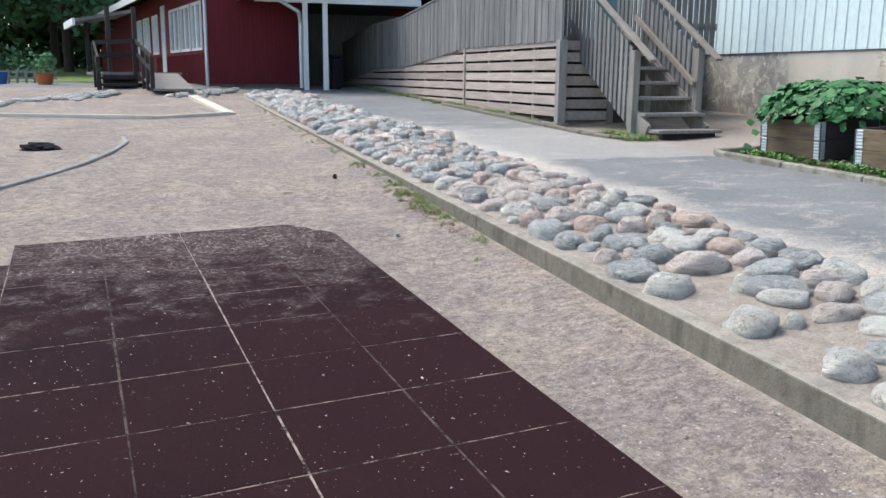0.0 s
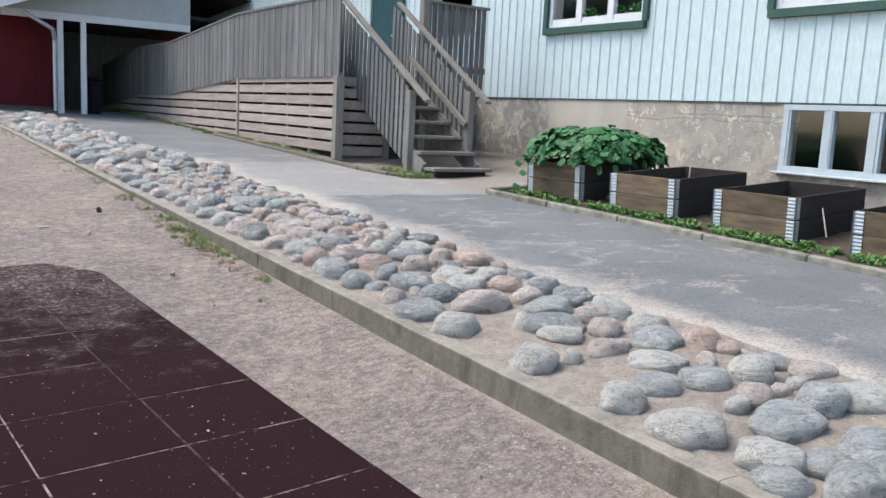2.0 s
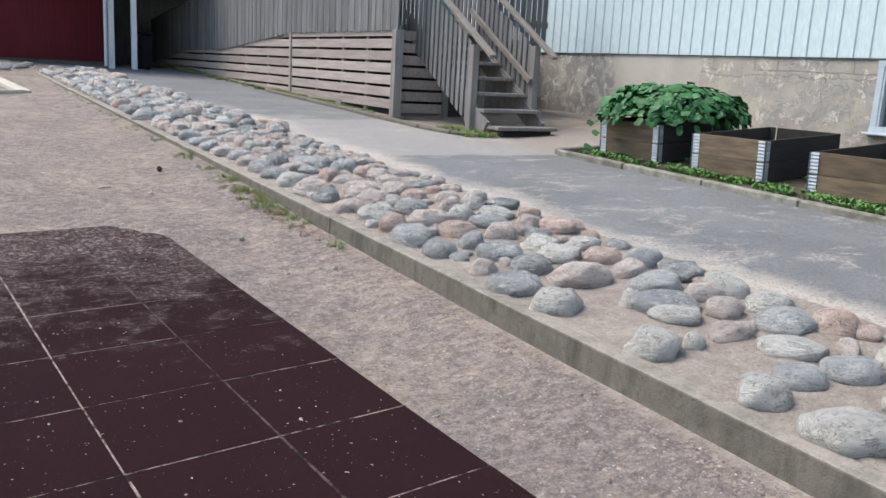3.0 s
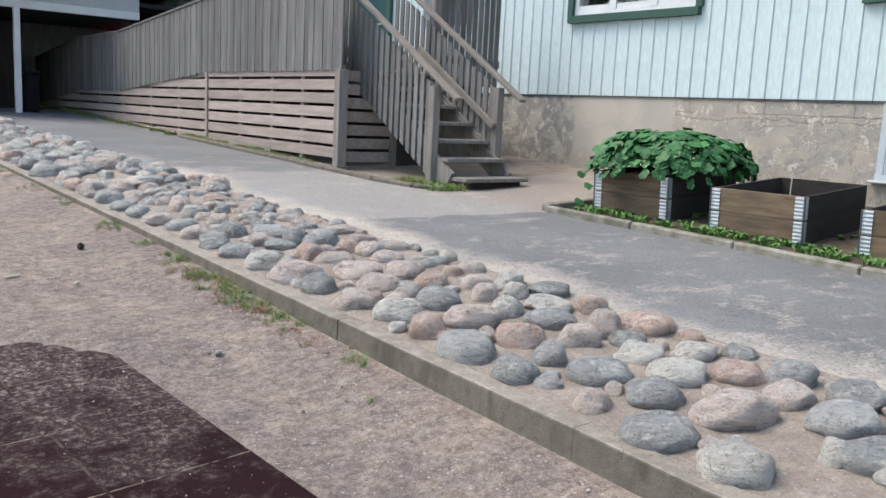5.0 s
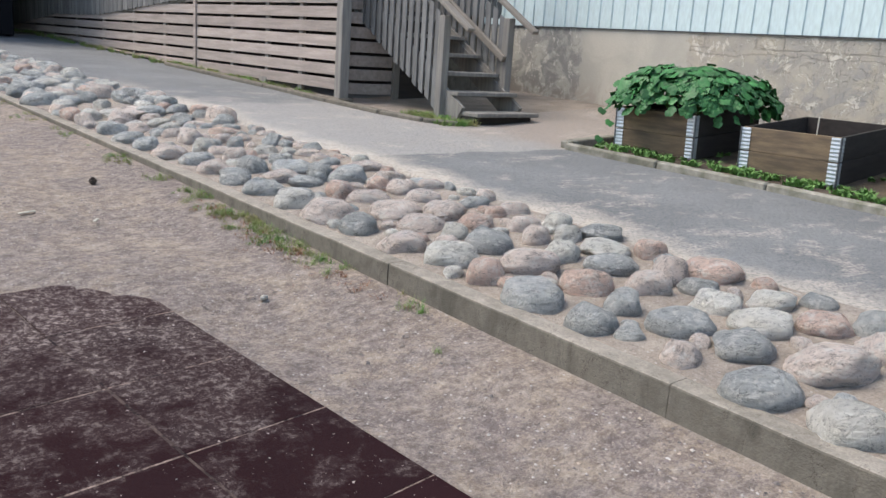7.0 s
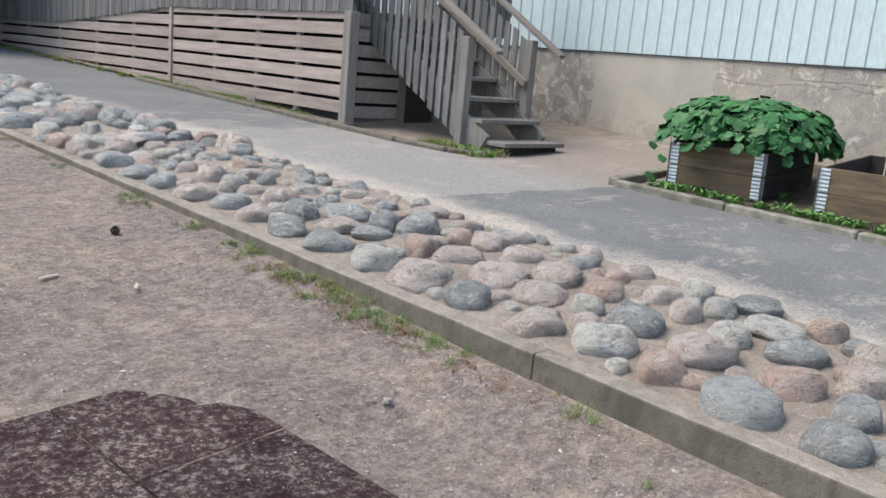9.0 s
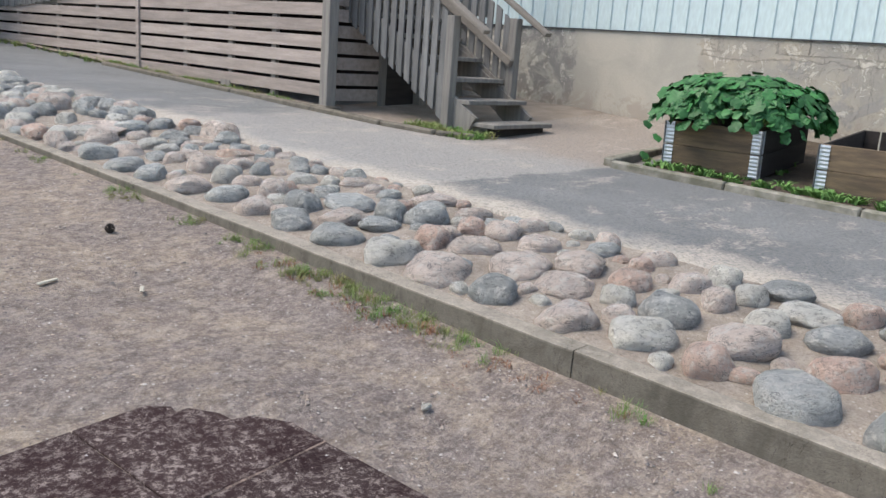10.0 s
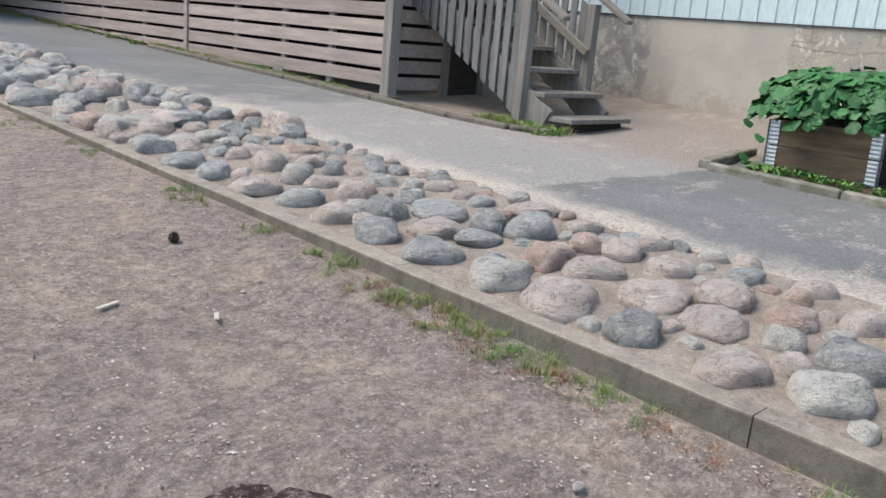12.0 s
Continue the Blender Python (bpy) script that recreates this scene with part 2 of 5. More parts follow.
def plinth_mat():
    """Old rendered plinth: smooth beige render, grey bare patches, cracks and yellowish flaking."""
    m, nt, bs = node_mat("old_render", 0.92, 0, 0.2)
    v = coords(nt)
    x, y, z = axes(nt)
    wide = noise_of(nt, v, 1.5, 6, 0.38, 0.62, 0.8)
    mid = noise_of(nt, v, 3.6, 8, 0.46, 0.56, 0.6, 0.7)
    flake = noise_of(nt, v, 5.2, 9, 0.555, 0.57, 0.5, 0.78)
    blot = noise_of(nt, v, 2.3, 7, 0.49, 0.55, 0.7, 0.7)
    fine = noise_of(nt, v, 70.0, 3, 0.3, 0.7)
    wob = op(nt, "MULTIPLY", noise_of(nt, v, 3.0, 6, 0.3, 0.7, 0.0, 0.7), 0.22)
    yw = op(nt, "ADD", y, wob)
    near = ramp(nt, yw, 8.92, 8.90)
    grey = ramp(nt, yw, 10.66, 10.68)
    bare = op(nt, "MAXIMUM", near, grey)
    c = mix(nt, wide, (0.475, 0.435, 0.37), (0.40, 0.37, 0.32))
    c = mix(nt, grey, c, mix(nt, mid, (0.27, 0.255, 0.235), (0.43, 0.40, 0.35)))
    c = mix(nt, near, c, mix(nt, wide, (0.47, 0.41, 0.325), (0.36, 0.33, 0.29)))
    lower = ramp(nt, op(nt, "ADD", z, op(nt, "MULTIPLY", wob, 0.4)), 1.475, 1.46)
    c = mix(nt, op(nt, "MULTIPLY", op(nt, "MULTIPLY", near, blot), op(nt, "ADD", op(nt, "MULTIPLY", lower, 0.55), 0.25)), c, (0.30, 0.285, 0.265))
    c = mix(nt, op(nt, "MULTIPLY", op(nt, "MULTIPLY", flake, bare), 0.75), c, (0.66, 0.61, 0.53))
    # stone courses show through where the render has come off under the siding
    vec = nt.nodes.new("ShaderNodeCombineXYZ")
    nt.links.new(op(nt, "ADD", y, op(nt, "MULTIPLY", wob, 0.25)), vec.inputs[0])
    nt.links.new(op(nt, "ADD", z, op(nt, "MULTIPLY", wob, 0.12)), vec.inputs[1])
    courses = nt.nodes.new("ShaderNodeTexBrick")
    for key, value in (("Scale", 1.0), ("Mortar Size", 0.012), ("Mortar Smooth", 0.4), ("Brick Width", 0.34), ("Row Height", 0.15)):
        courses.inputs[key].default_value = value
    nt.links.new(vec.outputs[0], courses.inputs["Vector"])
    upper = op(nt, "MULTIPLY", op(nt, "MULTIPLY", near, op(nt, "SUBTRACT", 1.0, lower)), noise_of(nt, v, 2.0, 5, 0.42, 0.52))
    joint = op(nt, "MULTIPLY", courses.outputs["Fac"], upper)
    c = mix(nt, op(nt, "MULTIPLY", joint, 0.55), c, (0.20, 0.18, 0.155))
    step = ramp(nt, op(nt, "ABSOLUTE", op(nt, "SUBTRACT", op(nt, "ADD", z, op(nt, "MULTIPLY", wob, 0.4)), 1.468)), 0.012, 0.003)
    c = mix(nt, op(nt, "MULTIPLY", op(nt, "MULTIPLY", step, near), 0.55), c, (0.16, 0.145, 0.125))
    lines = noise_of(nt, v, 2.4, 6, 0.0, 1.0, 0.7, 0.65)
    crack = op(nt, "MULTIPLY", ramp(nt, op(nt, "ABSOLUTE", op(nt, "SUBTRACT", lines, 0.5)), 0.007, 0.001), bare)
    c = mix(nt, op(nt, "MULTIPLY", crack, 0.5), c, (0.13, 0.12, 0.11))
    foot = ramp(nt, op(nt, "ADD", z, op(nt, "MULTIPLY", mid, 0.25)), 0.98, 0.78)
    c = mix(nt, op(nt, "MULTIPLY", foot, 0.5), c, (0.31, 0.25, 0.205))
    c = mix(nt, op(nt, "MULTIPLY", fine, 0.2), c, (0.26, 0.24, 0.215))
    h = op(nt, "ADD", op(nt, "ADD", op(nt, "MULTIPLY", op(nt, "MULTIPLY", flake, bare), 1.2), op(nt, "MULTIPLY", op(nt, "MULTIPLY", mid, bare), 0.8)), op(nt, "ADD", op(nt, "MULTIPLY", fine, 0.12), op(nt, "MULTIPLY", op(nt, "ADD", joint, crack), -1.0)))
    finish(nt, bs, c, h, 0.6, 0.012)
    return m


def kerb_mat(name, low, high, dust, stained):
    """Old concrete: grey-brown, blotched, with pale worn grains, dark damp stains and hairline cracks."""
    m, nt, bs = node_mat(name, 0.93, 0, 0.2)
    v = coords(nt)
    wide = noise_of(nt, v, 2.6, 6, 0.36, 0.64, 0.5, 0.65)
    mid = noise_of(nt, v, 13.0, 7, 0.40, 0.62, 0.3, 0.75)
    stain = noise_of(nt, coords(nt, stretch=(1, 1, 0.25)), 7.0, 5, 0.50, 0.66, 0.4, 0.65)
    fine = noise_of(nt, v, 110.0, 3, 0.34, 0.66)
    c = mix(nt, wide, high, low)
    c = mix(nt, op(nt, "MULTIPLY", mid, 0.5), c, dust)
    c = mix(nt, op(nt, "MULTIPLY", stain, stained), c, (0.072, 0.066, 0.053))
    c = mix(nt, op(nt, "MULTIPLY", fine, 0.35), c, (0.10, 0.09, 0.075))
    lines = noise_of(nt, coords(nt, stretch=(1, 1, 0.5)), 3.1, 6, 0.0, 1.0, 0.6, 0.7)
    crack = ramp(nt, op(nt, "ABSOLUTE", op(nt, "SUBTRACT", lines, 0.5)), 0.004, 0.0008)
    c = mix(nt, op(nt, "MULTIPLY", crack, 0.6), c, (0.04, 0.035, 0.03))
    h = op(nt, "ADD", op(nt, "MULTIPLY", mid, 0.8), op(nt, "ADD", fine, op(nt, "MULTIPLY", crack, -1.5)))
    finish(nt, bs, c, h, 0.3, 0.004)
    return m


SAND = sand_mat()
ASPHALT = asphalt_mat()
RUBBER = rubber_mat()
PLINTH = plinth_mat()
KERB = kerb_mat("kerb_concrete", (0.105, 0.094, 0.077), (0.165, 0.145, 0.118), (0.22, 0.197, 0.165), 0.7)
# paler than KERB: dust, and light from above put into the colour
KERB_TOP = kerb_mat("dusty_lit_kerb_top", (0.20, 0.18, 0.15), (0.30, 0.265, 0.225), (0.42, 0.37, 0.31), 0.25)
BED_KERB = simple("bed_kerb_granite", (0.30, 0.28, 0.24), (0.13, 0.125, 0.09), 8.0, 60.0, 0.9, 0.5, vary=0.1)
VERGE = simple("dusty_soil", (0.36, 0.305, 0.26), (0.26, 0.215, 0.18), 4.0, 60.0, 0.95, 0.8, distance=0.02)
SOIL = simple("dark_soil", (0.085, 0.065, 0.05), (0.14, 0.105, 0.075), 5.0, 60.0, 0.95, 0.8, distance=0.02)
SIDING = simple("painted_siding", (0.565, 0.665, 0.67), (0.54, 0.64, 0.65), 1.2, 30.0, 0.5, 0.03, spec=0.4, stretch=(1, 1, 0.3))
GABLE = simple("pale_gable", (0.46, 0.48, 0.49), (0.41, 0.43, 0.44), 3.0, 40.0, 0.8, 0.1, stretch=(1, 1, 0.2))
WHITE = simple("white_paint", (0.72, 0.73, 0.73), (0.64, 0.65, 0.66), 3.0, 40.0, 0.6, 0.1)
GREY_PAINT = simple("grey_frame_paint", (0.48, 0.54, 0.57), (0.42, 0.47, 0.5), 5.0, 50.0, 0.6, 0.15)
GREEN_TRIM = simple("green_trim", (0.035, 0.085, 0.065), (0.045, 0.10, 0.08), 4.0, 50.0, 0.6, 0.1)
TEAL = simple("teal_door_paint", (0.02, 0.06, 0.07), (0.025, 0.075, 0.085), 4.0, 50.0, 0.5, 0.1)
RED = simple("red_boards", (0.155, 0.017, 0.025), (0.12, 0.013, 0.020), 1.5, 40.0, 0.8, 0.2, stretch=(1, 1, 0.25))
GREY_WOOD = simple("weathered_boards", (0.19, 0.187, 0.184), (0.115, 0.115, 0.115), 5.0, 40.0, 0.88, 0.4, stretch=(4, 4, 0.35), vary=0.22)
SLAT_WOOD = simple("weathered_slats", (0.40, 0.335, 0.30), (0.285, 0.24, 0.215), 5.0, 40.0, 0.88, 0.4, stretch=(4, 0.35, 4), vary=0.16)
POST_WOOD = simple("weathered_posts", (0.265, 0.245, 0.222), (0.18, 0.166, 0.154), 6.0, 45.0, 0.88, 0.4, stretch=(4, 4, 0.35), vary=0.1)
RAIL_WOOD = simple("weathered_rail", (0.26, 0.23, 0.20), (0.18, 0.16, 0.14), 5.0, 45.0, 0.85, 0.4, stretch=(4, 0.5, 1.0), vary=0.1)
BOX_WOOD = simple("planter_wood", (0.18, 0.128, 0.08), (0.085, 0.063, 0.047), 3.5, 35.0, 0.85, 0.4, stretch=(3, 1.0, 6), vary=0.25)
# dark porch wood; elsewhere planter wood with shade put into its colour
DARK_SHADED_WOOD = simple("dark_shaded_wood", (0.04, 0.033, 0.030), (0.025, 0.021, 0.020), 3.5, 35.0, 0.85, 0.4, stretch=(1.0, 3, 6), vary=0.25)
ZINC = simple("galvanised_steel", (0.52, 0.55, 0.58), (0.42, 0.45, 0.48), 20.0, 90.0, 0.45, 0.2, metal=0.6)
DARK_METAL = simple("dark_metal", (0.10, 0.105, 0.115), (0.07, 0.075, 0.08), 6.0, 50.0, 0.5, 0.1)
ROOF = simple("roof_tiles", (0.19, 0.17, 0.165), (0.12, 0.11, 0.11), 6.0, 30.0, 0.85, 0.6)
BLACK = simple("black_plastic", (0.008, 0.008, 0.011), (0.012, 0.012, 0.014), 5.0, 40.0, 0.8, 0.2, spec=0.1)
DARK_ROOM = simple("dark_room", (0.05, 0.05, 0.05), (0.04, 0.04, 0.045), 2.0, 20.0, 0.9, 0.1)
LEAF = simple("squash_leaf", (0.022, 0.105, 0.030), (0.040, 0.165, 0.046), 6.0, 40.0, 0.55, 0.3, vary=0.4, spec=0.4)
WEED = simple("weeds", (0.10, 0.21, 0.055), (0.15, 0.28, 0.08), 6.0, 40.0, 0.7, 0.2)
DRY_GRASS = simple("dry_grass", (0.12, 0.25, 0.06), (0.26, 0.23, 0.10), 5.0, 30.0, 0.8, 0.2)
WITHERED = simple("withered_weed", (0.22, 0.10, 0.06), (0.30, 0.16, 0.10), 5.0, 30.0, 0.85, 0.2)
TREE_LEAF = simple("tree_leaf", (0.07, 0.155, 0.075), (0.115, 0.22, 0.10), 0.8, 8.0, 0.7, 0.1, vary=0.3)
BARK = simple("bark", (0.07, 0.055, 0.045), (0.045, 0.035, 0.03), 5.0, 30.0, 0.9, 0.6, stretch=(2, 2, 0.4))
LAWN = simple("lawn", (0.10, 0.16, 0.04), (0.17, 0.19, 0.07), 0.6, 20.0, 0.95, 0.5)
EDGE_CONC = simple("worn_edging_concrete", (0.30, 0.29, 0.275), (0.22, 0.21, 0.20), 5.0, 60.0, 0.9, 0.3)
TIMBER = simple("pale_timber", (0.56, 0.52, 0.43), (0.45, 0.41, 0.34), 3.0, 40.0, 0.85, 0.3)
TERRACOTTA = simple("terracotta", (0.42, 0.13, 0.04), (0.35, 0.10, 0.035), 5.0, 40.0, 0.85, 0.2)
BLUE = simple("blue_plastic", (0.02, 0.08, 0.25), (0.025, 0.10, 0.30), 5.0, 40.0, 0.5, 0.1)
STONES = [
    stone_mat("pink_granite", (0.82, 0.70, 0.625), (0.72, 0.605, 0.53), (0.24, 0.18, 0.16)),
    stone_mat("grey_gneiss", (0.60, 0.605, 0.58), (0.47, 0.485, 0.475), (0.17, 0.18, 0.175), 0.55),
    stone_mat("pale_granite", (0.82, 0.79, 0.72), (0.70, 0.67, 0.60), (0.24, 0.215, 0.19)),
    stone_mat("red_granite", (0.74, 0.52, 0.42), (0.72, 0.56, 0.475), (0.26, 0.18, 0.15)),
    stone_mat("slate_grey", (0.38, 0.39, 0.38), (0.49, 0.495, 0.48), (0.17, 0.18, 0.175)),
]

glass, gt, gb = node_mat("window_glass", 0.03, 0, 0.5)
gb.inputs["Base Color"].default_value = (0.9, 0.95, 0.95, 1)
gb.inputs["Transmission Weight"].default_value = 1.0
gb.inputs["IOR"].default_value = 1.45

# ---- builders ----


def box(bm, x0, x1, y0, y1, z0, z1, m=None, bevel=0.0):
    r = bmesh.ops.create_cube(bm, size=1.0)
    vs = r["verts"]
    bmesh.ops.scale(bm, vec=(x1 - x0, y1 - y0, z1 - z0), verts=vs)
    bmesh.ops.translate(bm, vec=((x0 + x1) / 2, (y0 + y1) / 2, (z0 + z1) / 2), verts=vs)
    if bevel:
        es = list({e for v in vs for e in v.link_edges})
        out = bmesh.ops.bevel(bm, geom=es, offset=bevel, segments=1, affect="EDGES", profile=0.5)
        vs = list({v for f in out["faces"] for v in f.verts} | {v for v in vs if v.is_valid})
    if m is not None:
        bmesh.ops.transform(bm, matrix=m, verts=[v for v in vs if v.is_valid])
    return bm


def cyl(bm, r0, r1, depth, m, seg=14):
    r = bmesh.ops.create_cone(bm, cap_ends=True, segments=seg, radius1=r0, radius2=r1, depth=depth)
    bmesh.ops.transform(bm, matrix=m, verts=r["verts"])
    return bm


def rod(bm, p, q, r, seg=10):
    p, q = Vector(p), Vector(q)
    m = Matrix.Translation((p + q) / 2) @ (q - p).to_track_quat("Z", "Y").to_matrix().to_4x4()
    return cyl(bm, r, r, (q - p).length, m, seg)


def beam(bm, p, q, w, h, bevel=0.0):
    """A squared timber from p to q, w wide and h high."""
    p, q = Vector(p), Vector(q)
    d = (q - p)
    side = d.cross(Vector((0, 0, 1)))
    side = side.normalized() if side.length > 1e-6 else Vector((1, 0, 0))
    up = side.cross(d).normalized()
    m = Matrix((side, d.normalized(), up)).transposed().to_4x4()
    return box(bm, -w / 2, w / 2, -d.length / 2, d.length / 2, -h / 2, h / 2, Matrix.Translation((p + q) / 2) @ m, bevel)


def mesh_of(bm, name, material, smooth=False):
    me = bpy.data.meshes.new(name)
    bm.to_mesh(me)
    bm.free()
    if material:
        me.materials.append(material)
    if smooth:
        me.shade_smooth()
    return me


def part(name, bm, material, parent, label="", smooth=False):
    ob = new(name, bm if isinstance(bm, bpy.types.Mesh) else mesh_of(bm, name, material, smooth))
    ob.parent = parent
    if label:
        tagged(ob, label)
    return ob


def thing(name, label, category, group="", kind="", at=(0, 0, 0), turn=0.0):
    ob = new(name)
    ob.matrix_world = pose(*at, 0, 0, turn)
    ob.empty_display_size = 0.2
    return tagged(ob, label, category, group, kind)


def solid(name, bm, material, label, category, kind="structure", smooth=False):
    return tagged(new(name, mesh_of(bm, name, material, smooth)), label, category, "", kind)


def one_box(*a, bevel=0.0):
    return box(bmesh.new(), *a, bevel=bevel)


# ---- heights of the ground ----
SAND_Y = [-300, -10, 0, 3.3, 5, 6.1, 7.2, 8.35, 20, 21.8, 40, 300]
SAND_Z = [-2.0, -0.45, -0.17, -0.053, 0.02, 0.075, 0.16, 0.25, 0.74, 0.93, 1.0, 1.6]


def asphalt_z(y):
    return 0.36 + 0.034 * (min(y, 24.0) - 6) if y > -12 else -0.252


def sand_z(y):
    return float(np.interp(y, SAND_Y, SAND_Z))


def shift(y):
    """The kerb runs a little askew."""
    return -0.026 * (min(max(y, -6), 24) - 5)


def kerb_top(y):
    return 0.198 + 0.0355 * (min(max(y, -6), 22) - 4.2)


def ground_z(u, y):
    """u: x with the kerb's skew taken off (the kerb's face at 2.185, its back at 2.30)."""
    s = sand_z(y)
    if u <= 2.195:
        k = min(max((u - 1.55) / 0.64, 0.0), 1.0)
        return s + max(0.0, min(0.085, (kerb_top(y) - s) * 0.5)) * k * k * (3 - 2 * k)
    a = asphalt_z(y)
    if u < 3.45:
        f = (u - 2.29) / 1.15
        return max(kerb_top(y) - 0.012, s) * (1 - f) + (a + 0.005) * f if y < 22 else a - 0.02
    return a - 0.03 + (max(0.0, u - 6.3) * 0.06 if y < 30 else 0)


def ground_top(u, v):
    """The ground with its unevenness."""
    z = ground_z(u, v)
    if abs(u) < 11 and -4 < v < 22:
        p = Vector((u, v, 0))
        z += (0.022 * noise.noise(p * 0.9) + 0.010 * noise.noise(p * 3.1)) * min(1.0, abs(u - 2.195) * 2 + 0.1)
        if 2.3 < u < 3.4:
            z += 0.025 * noise.noise(p * 4.5)
    # drifted sand over the far corner of the rubber tiles
    over = 0.78 * (u + shift(v) - 1.27) + 0.625 * (v - 6.14) + 0.06 * noise.noise(Vector((u, v, 5)) * 4)
    if v > 6.05 and over > -0.1:
        z += 0.034 * min(1.0, (over + 0.1) / 0.2) * max(0.0, 1 - max(0.0, v - 6.6) / 0.9) * max(0.0, min(1.0, (2.0 - u) / 0.5))
    return z


us = sorted({-300.0, -150.0, -80.0, -45.0, -28.0, -18.0, -12.0, -8.0, *[round(-5 + 0.125 * i, 3) for i in range(57)], 2.195, 2.245, 2.29, *[round(2.24 + 0.1 * i, 3) for i in range(1, 75)], 12.0, 18.0, 30.0, 60.0, 120.0, 300.0})
vs_ = sorted({-300.0, -120.0, -50.0, -25.0, -12.0, -7.0, -4.0, *[round(-3 + 0.125 * i, 3) for i in range(145)], *[15.5 + 0.5 * i for i in range(30)], 34.0, 40.0, 50.0, 80.0, 150.0, 300.0})
verts, faces = [], []
for v in vs_:
    for u in us:
        z = ground_top(u, v)
        verts.append((u + shift(v), v, z))
n = len(us)
for j in range(len(vs_) - 1):
    for i in range(n - 1):
        faces.append((j * n + i, j * n + i + 1, (j + 1) * n + i + 1, (j + 1) * n + i))
me = bpy.data.meshes.new("ground")
me.from_pydata(verts, [], faces)
me.materials.append(SAND)
me.shade_smooth()
tagged(new("ground", me), "trampled brown sand and gravel playground ground", "ground", "", "structure")


def sheet(name, xs, ys, zf, material, label, category):
    verts, faces = [], []
    for y in ys:
        for x in xs:
            verts.append((x(y) if callable(x) else x, y, 0))
    verts = [(x, y, zf(x, y)) for x, y, _ in verts]
    n = len(xs)
    for j in range(len(ys) - 1):
        for i in range(n - 1):
            faces.append((j * n + i, j * n + i + 1, (j + 1) * n + i + 1, (j + 1) * n + i))
    me = bpy.data.meshes.new(name)
    me.from_pydata(verts, [], faces)
    me.materials.append(material)
    me.shade_smooth()
    return tagged(new(name, me), label, category, "", "structure")


def edge_x(y):
    """The ragged western edge of the asphalt."""
    base = float(np.interp(y, [-6, 2, 8, 11, 15, 20, 23], [3.45, 3.42, 3.42, 3.3, 3.15, 3.0, 1.4]))
    return base + 0.07 * noise.noise(Vector((0, y * 1.7, 4))) + 0.035 * noise.noise(Vector((0, y * 6.0, 9)))


def asphalt_surface(x, y):
    z = asphalt_z(y) + max(0.0, x - 6.3) * 0.06 - (0.09 if x < edge_x(y) - 0.01 else 0.0)
    return z + 0.008 * noise.noise(Vector((x, y, 0)) * 0.8)


sheet("asphalt_path", [lambda y: edge_x(y) - 0.03, edge_x, *[lambda y, k=k: edge_x(y) + (9.2 - edge_x(y)) * k / 16 for k in range(1, 17)]], [-6 + 0.2 * i for i in range(146)], asphalt_surface, ASPHALT, "worn grey asphalt path with dusty sandy patches", "path")
sheet("yard_paving", [-9, -6, -4, -2, 0, 1.5], [21.6, 22, 22.5, 23, 24, 26, 30], lambda x, y: asphalt_z(y) + 0.03 - (0.12 if y < 21.7 else 0), ASPHALT, "dusty asphalt yard before the red building", "paving")
sheet("lawn", [-60, -30, -18, -12, -9, -6, -4, -3, -2, -1], [27, 30, 35, 45, 60, 90], lambda x, y: 1.02 + 0.02 * (y - 27), LAWN, "green lawn rising towards the trees", "lawn")

# ---- white building ----
WX = 8.85


def corrugated(bm, x, y0, y1, z0, z1, pitch=0.20316, proud=0.017):
    """Vertical ribbed sheet facing -x."""
    prof = []
    y = -9.0 + math.floor((y0 + 9.0) / pitch + 1e-6) * pitch
    while y < y1 - 0.001:
        for d, p in ((0.0, 0.0), (pitch - 0.036, 0.0), (pitch - 0.028, proud), (pitch - 0.008, proud)):
            prof.append((x - p, min(max(y + d, y0), y1)))
        y += pitch
    prof.append((x, y1))
    lo = [bm.verts.new((a, b, z0)) for a, b in prof]
    hi = [bm.verts.new((a, b, z1)) for a, b in prof]
    for i in range(len(prof) - 1):
        if (lo[i].co - lo[i + 1].co).length > 1e-5:
            bm.faces.new((lo[i], hi[i], hi[i + 1], lo[i + 1]))
    return bm


